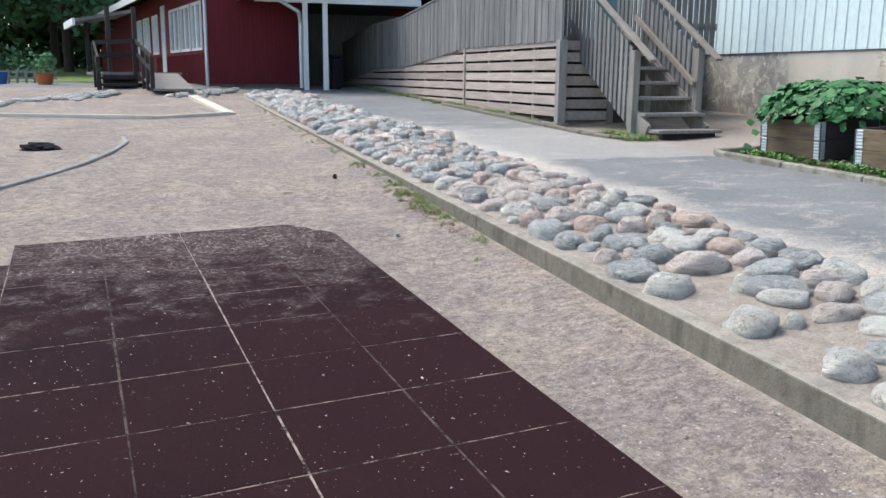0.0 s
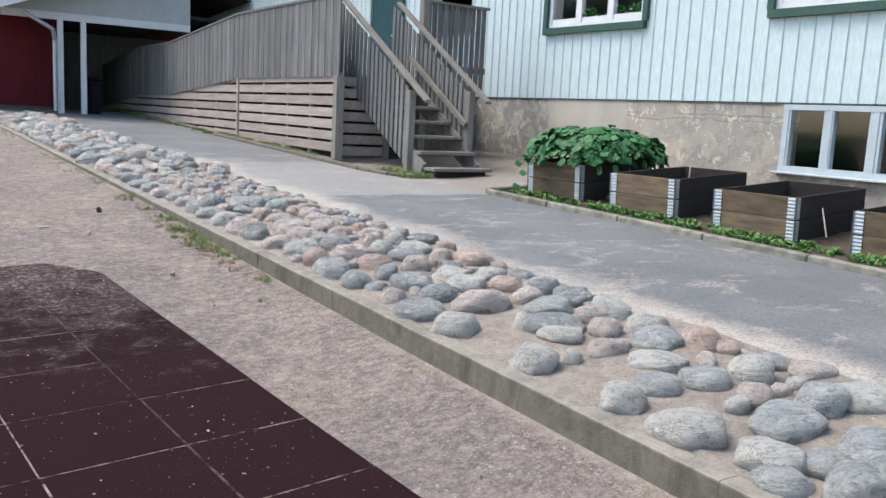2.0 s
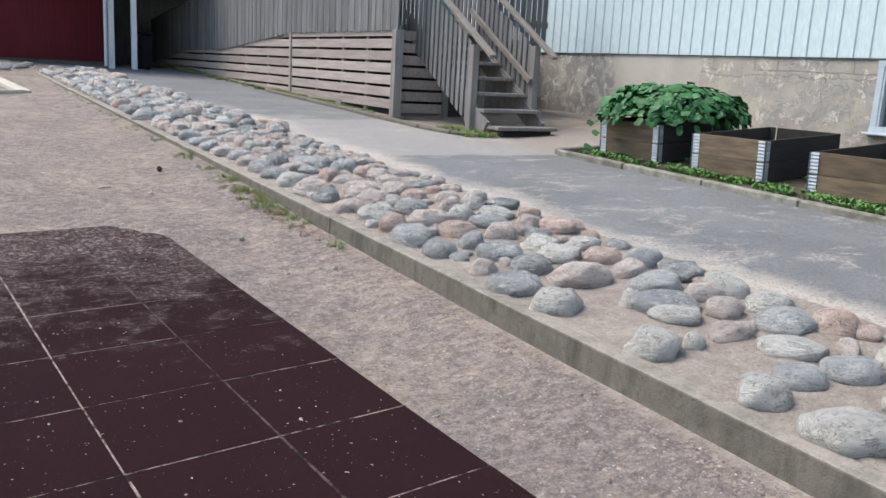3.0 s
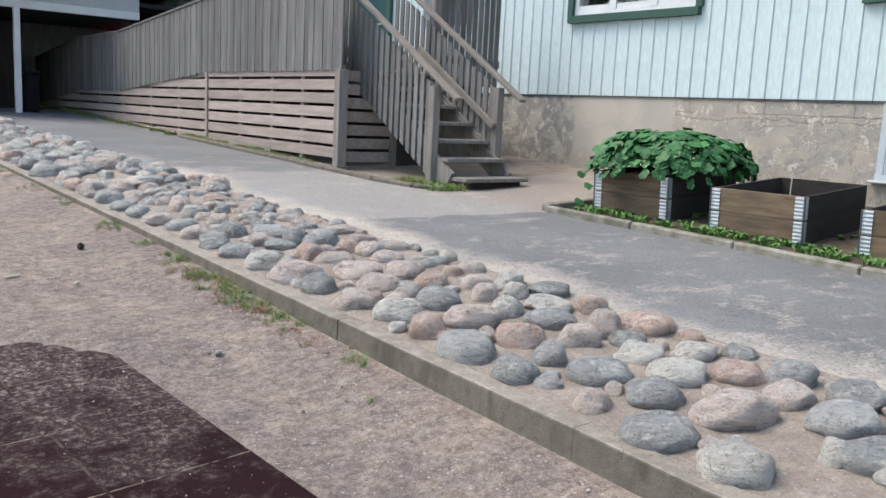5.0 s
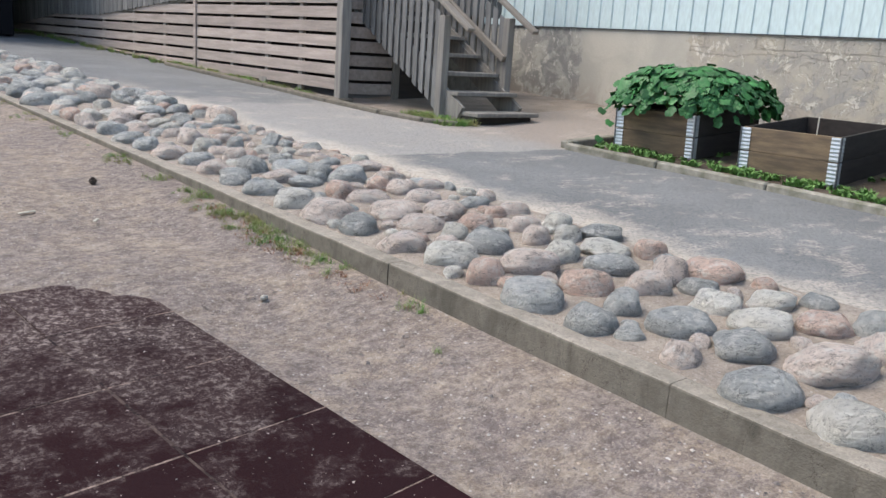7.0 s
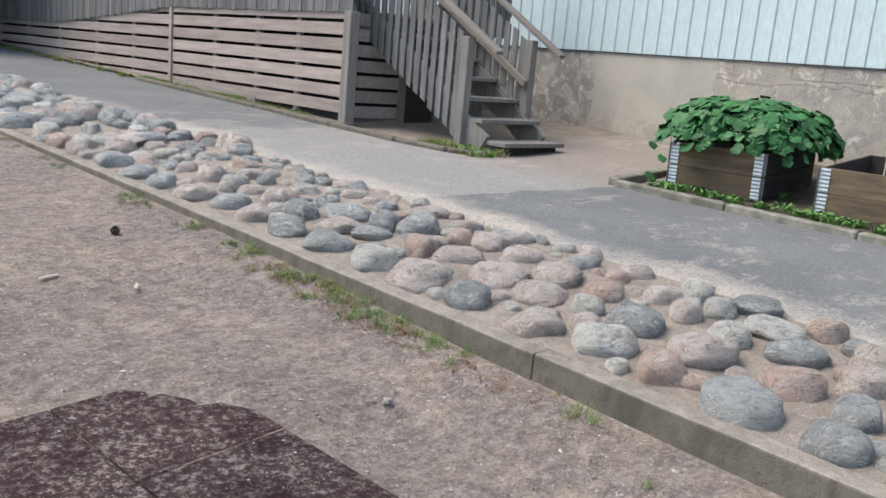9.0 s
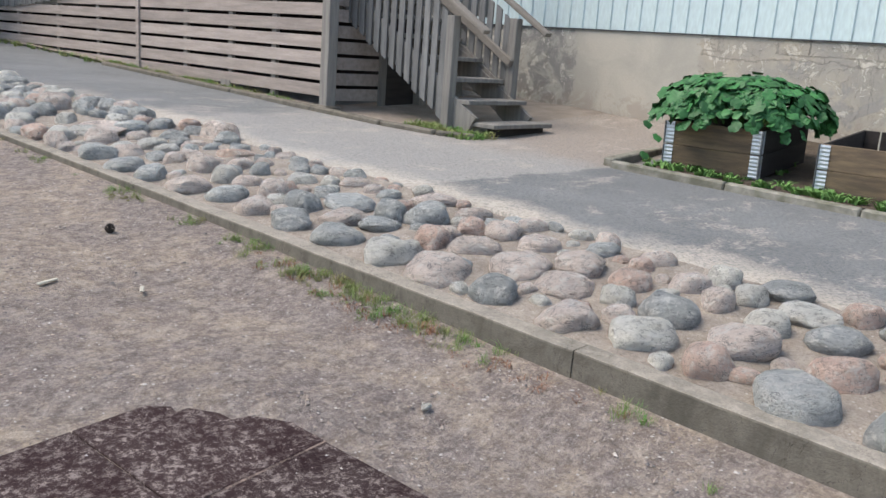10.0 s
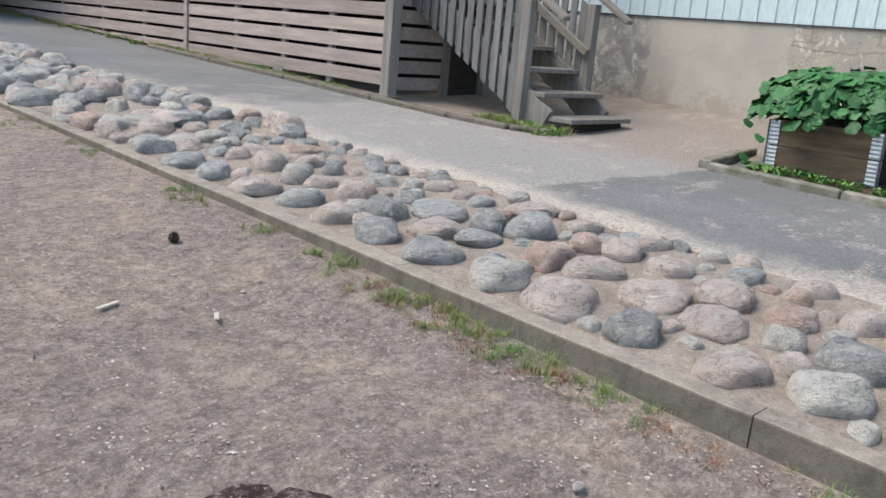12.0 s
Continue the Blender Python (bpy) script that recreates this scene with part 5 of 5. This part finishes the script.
lay(3.06, 9.08, 0.09, 0.08, 4, -44, 0.048)
lay(2.62, 9.10, 0.18, 0.18, 0, -44, 0.115)
lay(2.30, 9.16, 0.20, 0.18, 1, -44, 0.095)
lay(3.03, 9.33, 0.24, 0.21, 3, -44, 0.055)
lay(2.60, 9.40, 0.15, 0.14, 0, -44, 0.095)
lay(2.27, 9.46, 0.26, 0.23, 1, -44, 0.088)
lay(2.76, 9.52, 0.18, 0.16, 0, -44, 0.052)
lay(2.55, 9.57, 0.14, 0.13, 1, -44, 0.068)
lay(2.98, 9.59, 0.11, 0.10, 1, -44, 0.053)
lay(2.97, 9.77, 0.17, 0.15, 0, -44, 0.050)
lay(2.86, 10.56, 0.28, 0.25, 1, -44, 0.100)
lay(2.56, 10.69, 0.24, 0.21, 2, -44, 0.075)
lay(2.31, 10.86, 0.10, 0.09, 1, -44, 0.067)
lay(2.14, 10.98, 0.18, 0.15, 1, -44, 0.062)
lay(2.99, 11.01, 0.21, 0.19, 2, -44, 0.077)
lay(2.98, 11.33, 0.16, 0.14, 4, -44, 0.065)
lay(2.72, 10.75, 0.75, 0.36, 0, 70, 0.06)

spots = []
for k in range(9000):
    y = rnd.uniform(-0.5, 20.5)
    u = rnd.uniform(2.33, 3.50)
    x = u + shift(y)
    if x > edge_x(y) - 0.02 or (10.2 < y < 11.6 and 2.5 < u < 3.4 and rnd.random() < 0.93):
        continue
    if 2.2 < y < 3.6 and u < 2.85:
        continue
    laid = 1.75 < y < 9.7
    if laid and k % 5:
        continue
    r = rnd.uniform(0.035, 0.062) if laid else rnd.uniform(0.07, 0.13)
    if rnd.random() < 0.1 and y > 9.6:
        r *= 0.6
    if any((x - a) ** 2 + (y - b) ** 2 < ((1.04 if laid else 0.92) * (r + c)) ** 2 for a, b, c in placed):
        continue
    placed.append((x, y, r))
    spots.append((x, y, r))
spots.sort(key=lambda p: p[1])
far = bmesh.new()
near_count = 0
for x, y, r in spots:
    e = rnd.uniform(0.95, 1.3)
    kind = rnd.choices(range(5), (5, 4, 4, 2, 2))[0] if y < 11 else rnd.choices(range(5), (4, 5, 4, 1, 3))[0]
    near_count += 1
    if near_count < 480:
        target = stone_bed if near_count < 205 else north_bed
        lay(x, y, 2 * r * e, 2 * r / e ** 0.5, kind, rnd.uniform(0, 180)).parent = target
        placed.pop()
    else:
        z = ground_z(x - shift(y), y)
        st = bmesh.ops.create_icosphere(far, subdivisions=2, radius=1.0, matrix=Matrix.Translation((x, y, z + r * 0.12)) @ Matrix.Rotation(rnd.uniform(0, 6), 4, "Z") @ Matrix.Diagonal((r * e, r, r * 0.75, 1)))
        for v in st["verts"]:
            v.co += Vector((1, 1, 1)) * 0.02 * noise.noise(v.co * 9)
            for f in v.link_faces:
                f.material_index = kind
me = mesh_of(far, "far_stones", None, True)
for m in STONES:
    me.materials.append(m)
ob = new("far_stones", me)
ob.parent = stone_bed
tagged(ob, "far field stones of the bed", kind="stuff")

# ---- low plants ----


def tufts(name, label, spots, blades, length, width, material, seed=1, lean=0.6):
    rnd = random.Random(seed)
    verts, faces = [], []
    for x, y, z, s in spots:
        for k in range(blades):
            a, l = rnd.uniform(0, 6.28), length * s * rnd.uniform(0.5, 1.2)
            bx, by = x + rnd.gauss(0, 0.02 * s), y + rnd.gauss(0, 0.02 * s)
            dx, dy = math.cos(a), math.sin(a)
            t = rnd.uniform(0.2, lean) * l
            w = width * rnd.uniform(0.6, 1.2)
            i = len(verts)
            verts += [(bx - dy * w, by + dx * w, z), (bx + dy * w, by - dx * w, z), (bx + dx * t * 0.45 + dy * w * 0.8, by + dy * t * 0.45 - dx * w * 0.8, z + l * 0.6), (bx + dx * t * 0.45 - dy * w * 0.8, by + dy * t * 0.45 + dx * w * 0.8, z + l * 0.6), (bx + dx * t, by + dy * t, z + l * 0.85)]
            faces += [(i, i + 1, i + 2, i + 3), (i + 3, i + 2, i + 4)]
    me = bpy.data.meshes.new(name)
    me.from_pydata(verts, [], faces)
    me.materials.append(material)
    return tagged(new(name, me), label, "grass", "", "stuff")


rnd = random.Random(3)
spots = []
for k in range(330):
    y = rnd.choice((rnd.gauss(6.9, 0.5), rnd.gauss(7.9, 0.8), rnd.uniform(5.4, 9), rnd.uniform(9, 18)))
    u = 2.17 - abs(rnd.gauss(0, 0.10))
    if noise.noise(Vector((0, y * 2.3, 3))) < -0.05:
        continue
    spots.append((u + shift(y), y, ground_z(u, y) - 0.005, rnd.uniform(0.4, 1.0)))
tufts("kerb_grass", "sparse dry grass tufts along the kerb foot", spots, 26, 0.055, 0.0011, DRY_GRASS, 4, 1.2)
spots = []
for k in range(60):
    y = rnd.gauss(6.7, 0.55)
    u = 2.10 - abs(rnd.gauss(0, 0.10))
    spots.append((u + shift(y), y, ground_z(u, y) - 0.004, rnd.uniform(0.5, 1.0)))
tufts("withered_weeds", "withered reddish brown weeds by the kerb", spots, 16, 0.032, 0.0018, WITHERED, 9, 2.2)
spots = []
for k in range(520):
    y = rnd.uniform(-2.5, 7.85)
    x = bed_kerb_x(y) + rnd.uniform(0.11, 0.42) if rnd.random() < 0.75 else rnd.uniform(6.5, 8.0)
    spots.append((x, y, asphalt_z(y) + 0.055 + max(0, x - 6.2) * 0.06, rnd.uniform(0.5, 1.1)))
tufts("bed_weeds", "green weeds between kerb and planter boxes", spots, 20, 0.06, 0.012, WEED, 6, 1.8)
spots = []
for k in range(520):
    y = rnd.choice((rnd.uniform(12, 16.5), rnd.uniform(16, 27), rnd.uniform(9.4, 10.3)))
    x = rnd.uniform(5.42, 5.60) if y > 11 else rnd.uniform(5.55, 5.95)
    if y > 16.5:
        x -= 0.25 * rnd.random()
    spots.append((x, y, asphalt_z(y), rnd.uniform(0.4, 1.0)))
tufts("ramp_grass", "thin grass at the foot of the slatted skirt", spots, 14, 0.10, 0.004, DRY_GRASS, 7, 1.4)

# ---- loose grit ----


def grit(name, label, spots, materials, seed=2, flat=1.0):
    """Small faceted pebbles in one mesh."""
    rnd = random.Random(seed)
    verts, faces, mats_ = [], [], []
    for x, y, z, r in spots:
        i = len(verts)
        a = rnd.uniform(0, 6.28)
        c, s = math.cos(a) * r, math.sin(a) * r
        e = rnd.uniform(0.4, 0.9)
        verts += [(x + c, y + s, z), (x - s * e, y + c * e, z), (x - c, y - s, z), (x + s * e, y - c * e, z), (x + 0.2 * c, y + 0.2 * s, z + r * flat * rnd.uniform(0.4, 0.8))]
        k = rnd.randrange(len(materials))
        for f in ((0, 1, 4), (1, 2, 4), (2, 3, 4), (3, 0, 4)):
            faces.append(tuple(i + q for q in f))
            mats_.append(k)
    me = bpy.data.meshes.new(name)
    me.from_pydata(verts, [], faces)
    for m in materials:
        me.materials.append(m)
    me.polygons.foreach_set("material_index", mats_)
    return tagged(new(name, me), label, "gravel", "", "stuff")


rnd = random.Random(21)
spots = []
for k in range(15000):
    y = rnd.uniform(1.2, 12.0)
    u = rnd.uniform(-1.6, 2.12)
    x = u + shift(y)
    p = skew.inverted() @ Vector((x - 1.197, y - 6.045, 0))
    on_mat = p.x < 0 and p.y < 0
    if on_mat and rnd.random() < 0.90:
        continue
    z = mat_z(y) if on_mat else ground_z(u, y) + 0.022 * noise.noise(Vector((u, y, 0)) * 0.9) + 0.004
    spots.append((x, y, z, rnd.uniform(0.003, 0.008) if rnd.random() < 0.95 else rnd.uniform(0.008, 0.015)))
GRIT_PALE = simple("pale_grit", (0.50, 0.45, 0.41), (0.40, 0.36, 0.33), 30.0, 90.0, 0.9, 0.2)
GRIT_MID = simple("sandy_grit", (0.36, 0.30, 0.26), (0.27, 0.22, 0.19), 30.0, 90.0, 0.9, 0.2)
GRIT_DARK = simple("dark_grit", (0.12, 0.11, 0.11), (0.2, 0.17, 0.16), 30.0, 90.0, 0.9, 0.2)
grit("loose_grit", "scattered pale and dark grit on sand and tiles", spots, [GRIT_PALE, GRIT_MID, GRIT_MID, GRIT_DARK, GRIT_MID, GRIT_DARK])

# flat chips and flakes trodden into the sand, oftener where the gravel lies bare
rnd = random.Random(33)
spots = []
for k in range(42000):
    y = rnd.uniform(1.5, 11.0)
    u = rnd.uniform(-1.4, 2.16)
    x = u + shift(y)
    p = skew.inverted() @ Vector((x - 1.197, y - 6.045, 0))
    if (p.x < 0 and p.y < 0.1) or noise.noise(Vector((x * 1.7, y * 1.7, 8))) < -0.25 + 0.3 * rnd.random():
        continue
    z = ground_top(u, y)
    spots.append((x, y, z - 0.001, rnd.uniform(0.004, 0.010) if rnd.random() < 0.92 else rnd.uniform(0.010, 0.016)))
GRIT_MAUVE = simple("mauve_grit", (0.19, 0.155, 0.15), (0.25, 0.205, 0.195), 30.0, 90.0, 0.9, 0.2)
GRIT_TAN = simple("tan_grit", (0.44, 0.36, 0.29), (0.36, 0.29, 0.235), 30.0, 90.0, 0.9, 0.2)
grit("ground_chips", "flat stone and wood chips trodden into the sand", spots, [GRIT_MAUVE, GRIT_TAN, GRIT_MID, GRIT_MAUVE, GRIT_MID, GRIT_DARK, GRIT_MID, GRIT_MAUVE, GRIT_TAN, GRIT_PALE], 5, 0.45)

# ---- small things on the sand ----
cl = thing("pine_cone", "small dark brown pine cone on the sand", "pine cone", at=(1.60, 8.31, sand_z(8.31) + 0.027))
bm = bmesh.new()
for k in range(60):
    a, q = k * 2.4, k / 60
    r = 0.034 * math.sin(math.pi * (0.12 + 0.85 * q))
    box(bm, -0.008, 0.010, -0.007, 0.007, -0.002, 0.002, pose(r * math.cos(a), r * math.sin(a), -0.03 + 0.075 * q, 0, -25, math.degrees(a)))
part("scales", bm, BARK, cl)
cl.scale = (0.62, 0.62, 0.62)
part("core", cyl(bmesh.new(), 0.022, 0.008, 0.06, pose(0, 0, 0)), BARK, cl)
for x, y, l, a in ((1.05, 7.75, 0.10, 20), (1.35, 7.5, 0.07, 60), (0.65, 8.3, 0.05, 110)):
    s = thing("wood_chip", "pale splinter of wood lying on the sand", "wood chip", "chips on the sand", at=(x, y, sand_z(y) + 0.012), turn=a)
    part("splinter", box(bmesh.new(), -l / 2, l / 2, -0.009, 0.009, -0.004, 0.004, bevel=0.002), TIMBER, s)
for x, y, r, k in ((1.96, 7.16, 0.035, 2), (1.62, 6.02, 0.02, 2), (1.92, 5.45, 0.016, 2), (2.0, 4.6, 0.02, 2)):
    s = thing("pebble", "pale pebble lying on the sand", "pebble", "pebbles on the sand", at=(x, y, sand_z(y) + 0.03))
    ob = part("pebble_body", STONE_MESHES[k][1], None, s)
    ob.scale = (r, r * 0.8, r * 0.6)

# ---- far playground ----
sb = thing("sandbox", "low pale timber sandbox edging on the sand", "sandbox")
for a, c in (((-6.5, 16.6), (-2.5, 15.65)), ((-2.5, 15.65), (-0.13, 14.95)), ((-0.13, 14.95), (1.17, 15.55)), ((1.17, 15.55), (0.72, 19.9))):
    wide = 0.20 if c[1] > 19 else 0.07
    part("edge_timber", beam(bmesh.new(), (*a, sand_z(a[1]) + 0.005), (*c, sand_z(c[1]) + 0.02), wide, 0.10, 0.01), TIMBER, sb)
ed = thing("edging_strip", "curved grey concrete edging strip half buried in sand", "edging")
pts = [(-2.6, 7.2), (-1.9, 7.75), (-1.41, 8.34), (-1.05, 9.1), (-0.81, 9.8), (-0.58, 10.7), (-0.44, 11.6), (-0.5, 12.2)]
for (xa, ya), (xb, yb) in zip(pts[:-1], pts[1:]):
    part("edge_piece", beam(bmesh.new(), (xa, ya, sand_z(ya) - 0.02), (xb, yb, sand_z(yb) - 0.02), 0.055, 0.10, 0.01), EDGE_CONC, ed)
rag = thing("dark_bundle", "small black crumpled bundle lying on the sand", "bundle", at=(-1.39, 11.1, sand_z(11.1) + 0.01))
bm = bmesh.new()
bmesh.ops.create_icosphere(bm, subdivisions=3, radius=1.0)
for v in bm.verts:
    v.co *= 1 + 0.5 * noise.noise(v.co * 2.5) + 0.25 * noise.noise(v.co * 6)
    v.co = Vector((v.co.x * 0.21, v.co.y * 0.15, max(v.co.z, -0.1) * 0.075))
part("cloth", bm, BLACK, rag)

pile = thing("stone_border", "low border of grey field stones round the sandbox", "stone border", kind="structure")
rnd = random.Random(8)
for k in range(130):
    q = rnd.random()
    x, y = (-3.6 + 2.6 * q, 17.4 + 3.5 * q) if k < 90 else (0.2 + 1.5 * q, 20.2 + 1.2 * q)
    x, y = x + rnd.gauss(0, 0.16), y + rnd.gauss(0, 0.22)
    r = rnd.uniform(0.06, 0.11)
    ob = part("stone", rnd.choice(STONE_MESHES[rnd.choice((1, 4, 4, 0))]), None, pile)
    ob.matrix_basis = Matrix.Translation((x, y, sand_z(y) + rnd.uniform(0.0, 0.03))) @ Matrix.Rotation(rnd.uniform(0, 6), 4, "Z") @ Matrix.Diagonal((r * 1.3, r, r * 0.6, 1))

# ---- garden and trees beyond ----
fp = thing("blue_barrel", "blue plastic tub beside the garden fence", "tub", at=(-3.75, 23.6, 0.86))
part("tub", cyl(bmesh.new(), 0.20, 0.26, 0.42, pose(0, 0, 0.21), 20), BLUE, fp)
op_ = thing("orange_pot", "orange flower pot with a pale bushy plant", "flower pot", at=(-2.65, 23.4, 0.95))
part("pot", cyl(bmesh.new(), 0.15, 0.22, 0.30, pose(0, 0, 0.15), 20), TERRACOTTA, op_)
fence = thing("garden_fence", "low grey wooden garden fence", "fence", at=(-3.3, 24.2, 0.98))
for k in range(9):
    part("slat", one_box(-0.9 + 0.2 * k, -0.84 + 0.2 * k, -0.01, 0.01, -0.05, 0.36), POST_WOOD, fence)
for z in (0.12, 0.28):
    part("rail", one_box(-0.95, 0.85, 0.011, 0.03, z, z + 0.05), POST_WOOD, fence)


def leaf_cloud(centres, count, size, seed):
    """Many small leaf quads round the given centres (x, y, z, radius)."""
    rnd = random.Random(seed)
    verts, faces = [], []
    for cx, cy, cz, r in centres:
        for k in range(count):
            d = Vector((rnd.gauss(0, 1), rnd.gauss(0, 1), rnd.gauss(0, 0.8)))
            d = d.normalized() * r * rnd.random() ** 0.4
            p = Vector((cx, cy, cz)) + d
            u = Vector((rnd.gauss(0, 1), rnd.gauss(0, 1), rnd.gauss(0, 0.5))).normalized() * size * rnd.uniform(0.5, 1.2)
            w = u.cross(Vector((rnd.gauss(0, 1), rnd.gauss(0, 1), rnd.gauss(0, 1)))).normalized() * size * 0.6
            i = len(verts)
            verts += [tuple(p - u), tuple(p - w), tuple(p + u), tuple(p + w)]
            faces.append((i, i + 1, i + 2, i + 3))
    me = bpy.data.meshes.new("crown")
    me.from_pydata(verts, [], faces)
    me.materials.append(TREE_LEAF)
    return me


part("plant", leaf_cloud([(0, 0, 0.45, 0.28), (0.1, 0, 0.62, 0.2)], 220, 0.05, 4), None, op_)


def tree(x, y, h, seed):
    rnd = random.Random(seed)
    z = 1.0 + 0.02 * max(0, y - 27)
    t = thing("tree", "tall dark green leafy tree at the edge of the woods", "tree", "trees behind the playground", at=(x, y, z))
    bm = bmesh.new()
    cyl(bm, 0.22, 0.10, h * 0.7, pose(0, 0, h * 0.35), 10)
    cs = []
    for k in range(9):
        a, q = k * 2.4 + rnd.random(), rnd.uniform(0.18, 0.7)
        l = h * rnd.uniform(0.16, 0.30)
        e = (l * math.cos(a), l * math.sin(a), h * q + l * 0.45)
        rod(bm, (0, 0, h * q), e, 0.05, 6)
        cs.append((*e, h * rnd.uniform(0.13, 0.19)))
    cs += [(0, 0, h * 0.8, h * 0.2), (0.3, 0.2, h * 0.93, h * 0.12)]
    part("trunk", bm, BARK, t)
    part("crown", leaf_cloud(cs, 420, h * 0.018, seed), None, t)


for k, (x, y, h) in enumerate(((-9.5, 36, 10), (-6.8, 38, 11), (-3.6, 41, 12), (-12.5, 34, 9), (-0.8, 45, 13), (-15, 42, 12), (-9, 46, 13), (-5, 50, 14), (1.5, 52, 14), (-19, 38, 11), (-6.2, 30.5, 3.2), (-8.3, 29, 2.6))):
    tree(x, y, h, 40 + k)
cs = [(-26 + 0.9 * k, 55 + 2 * math.sin(k * 1.7), 2.2 + 1.8 * (k % 4), 2.6) for k in range(36)] + [(-27 + 1.5 * k, 60, 8 + 2.5 * (k % 3), 3.6) for k in range(24)]
ob = new("far_woods", leaf_cloud(cs, 700, 0.34, 77))
tagged(ob, "dense dark green woods behind the lawn", "woods", "", "stuff")
cs = [(-12 + 1.0 * k, 33.5 + 1.2 * math.sin(k * 2.1), 1.5, 0.8) for k in range(9)]
ob = new("hedge", leaf_cloud(cs, 300, 0.09, 78))
tagged(ob, "low uneven green hedge at the lawn", "hedge", "", "stuff")
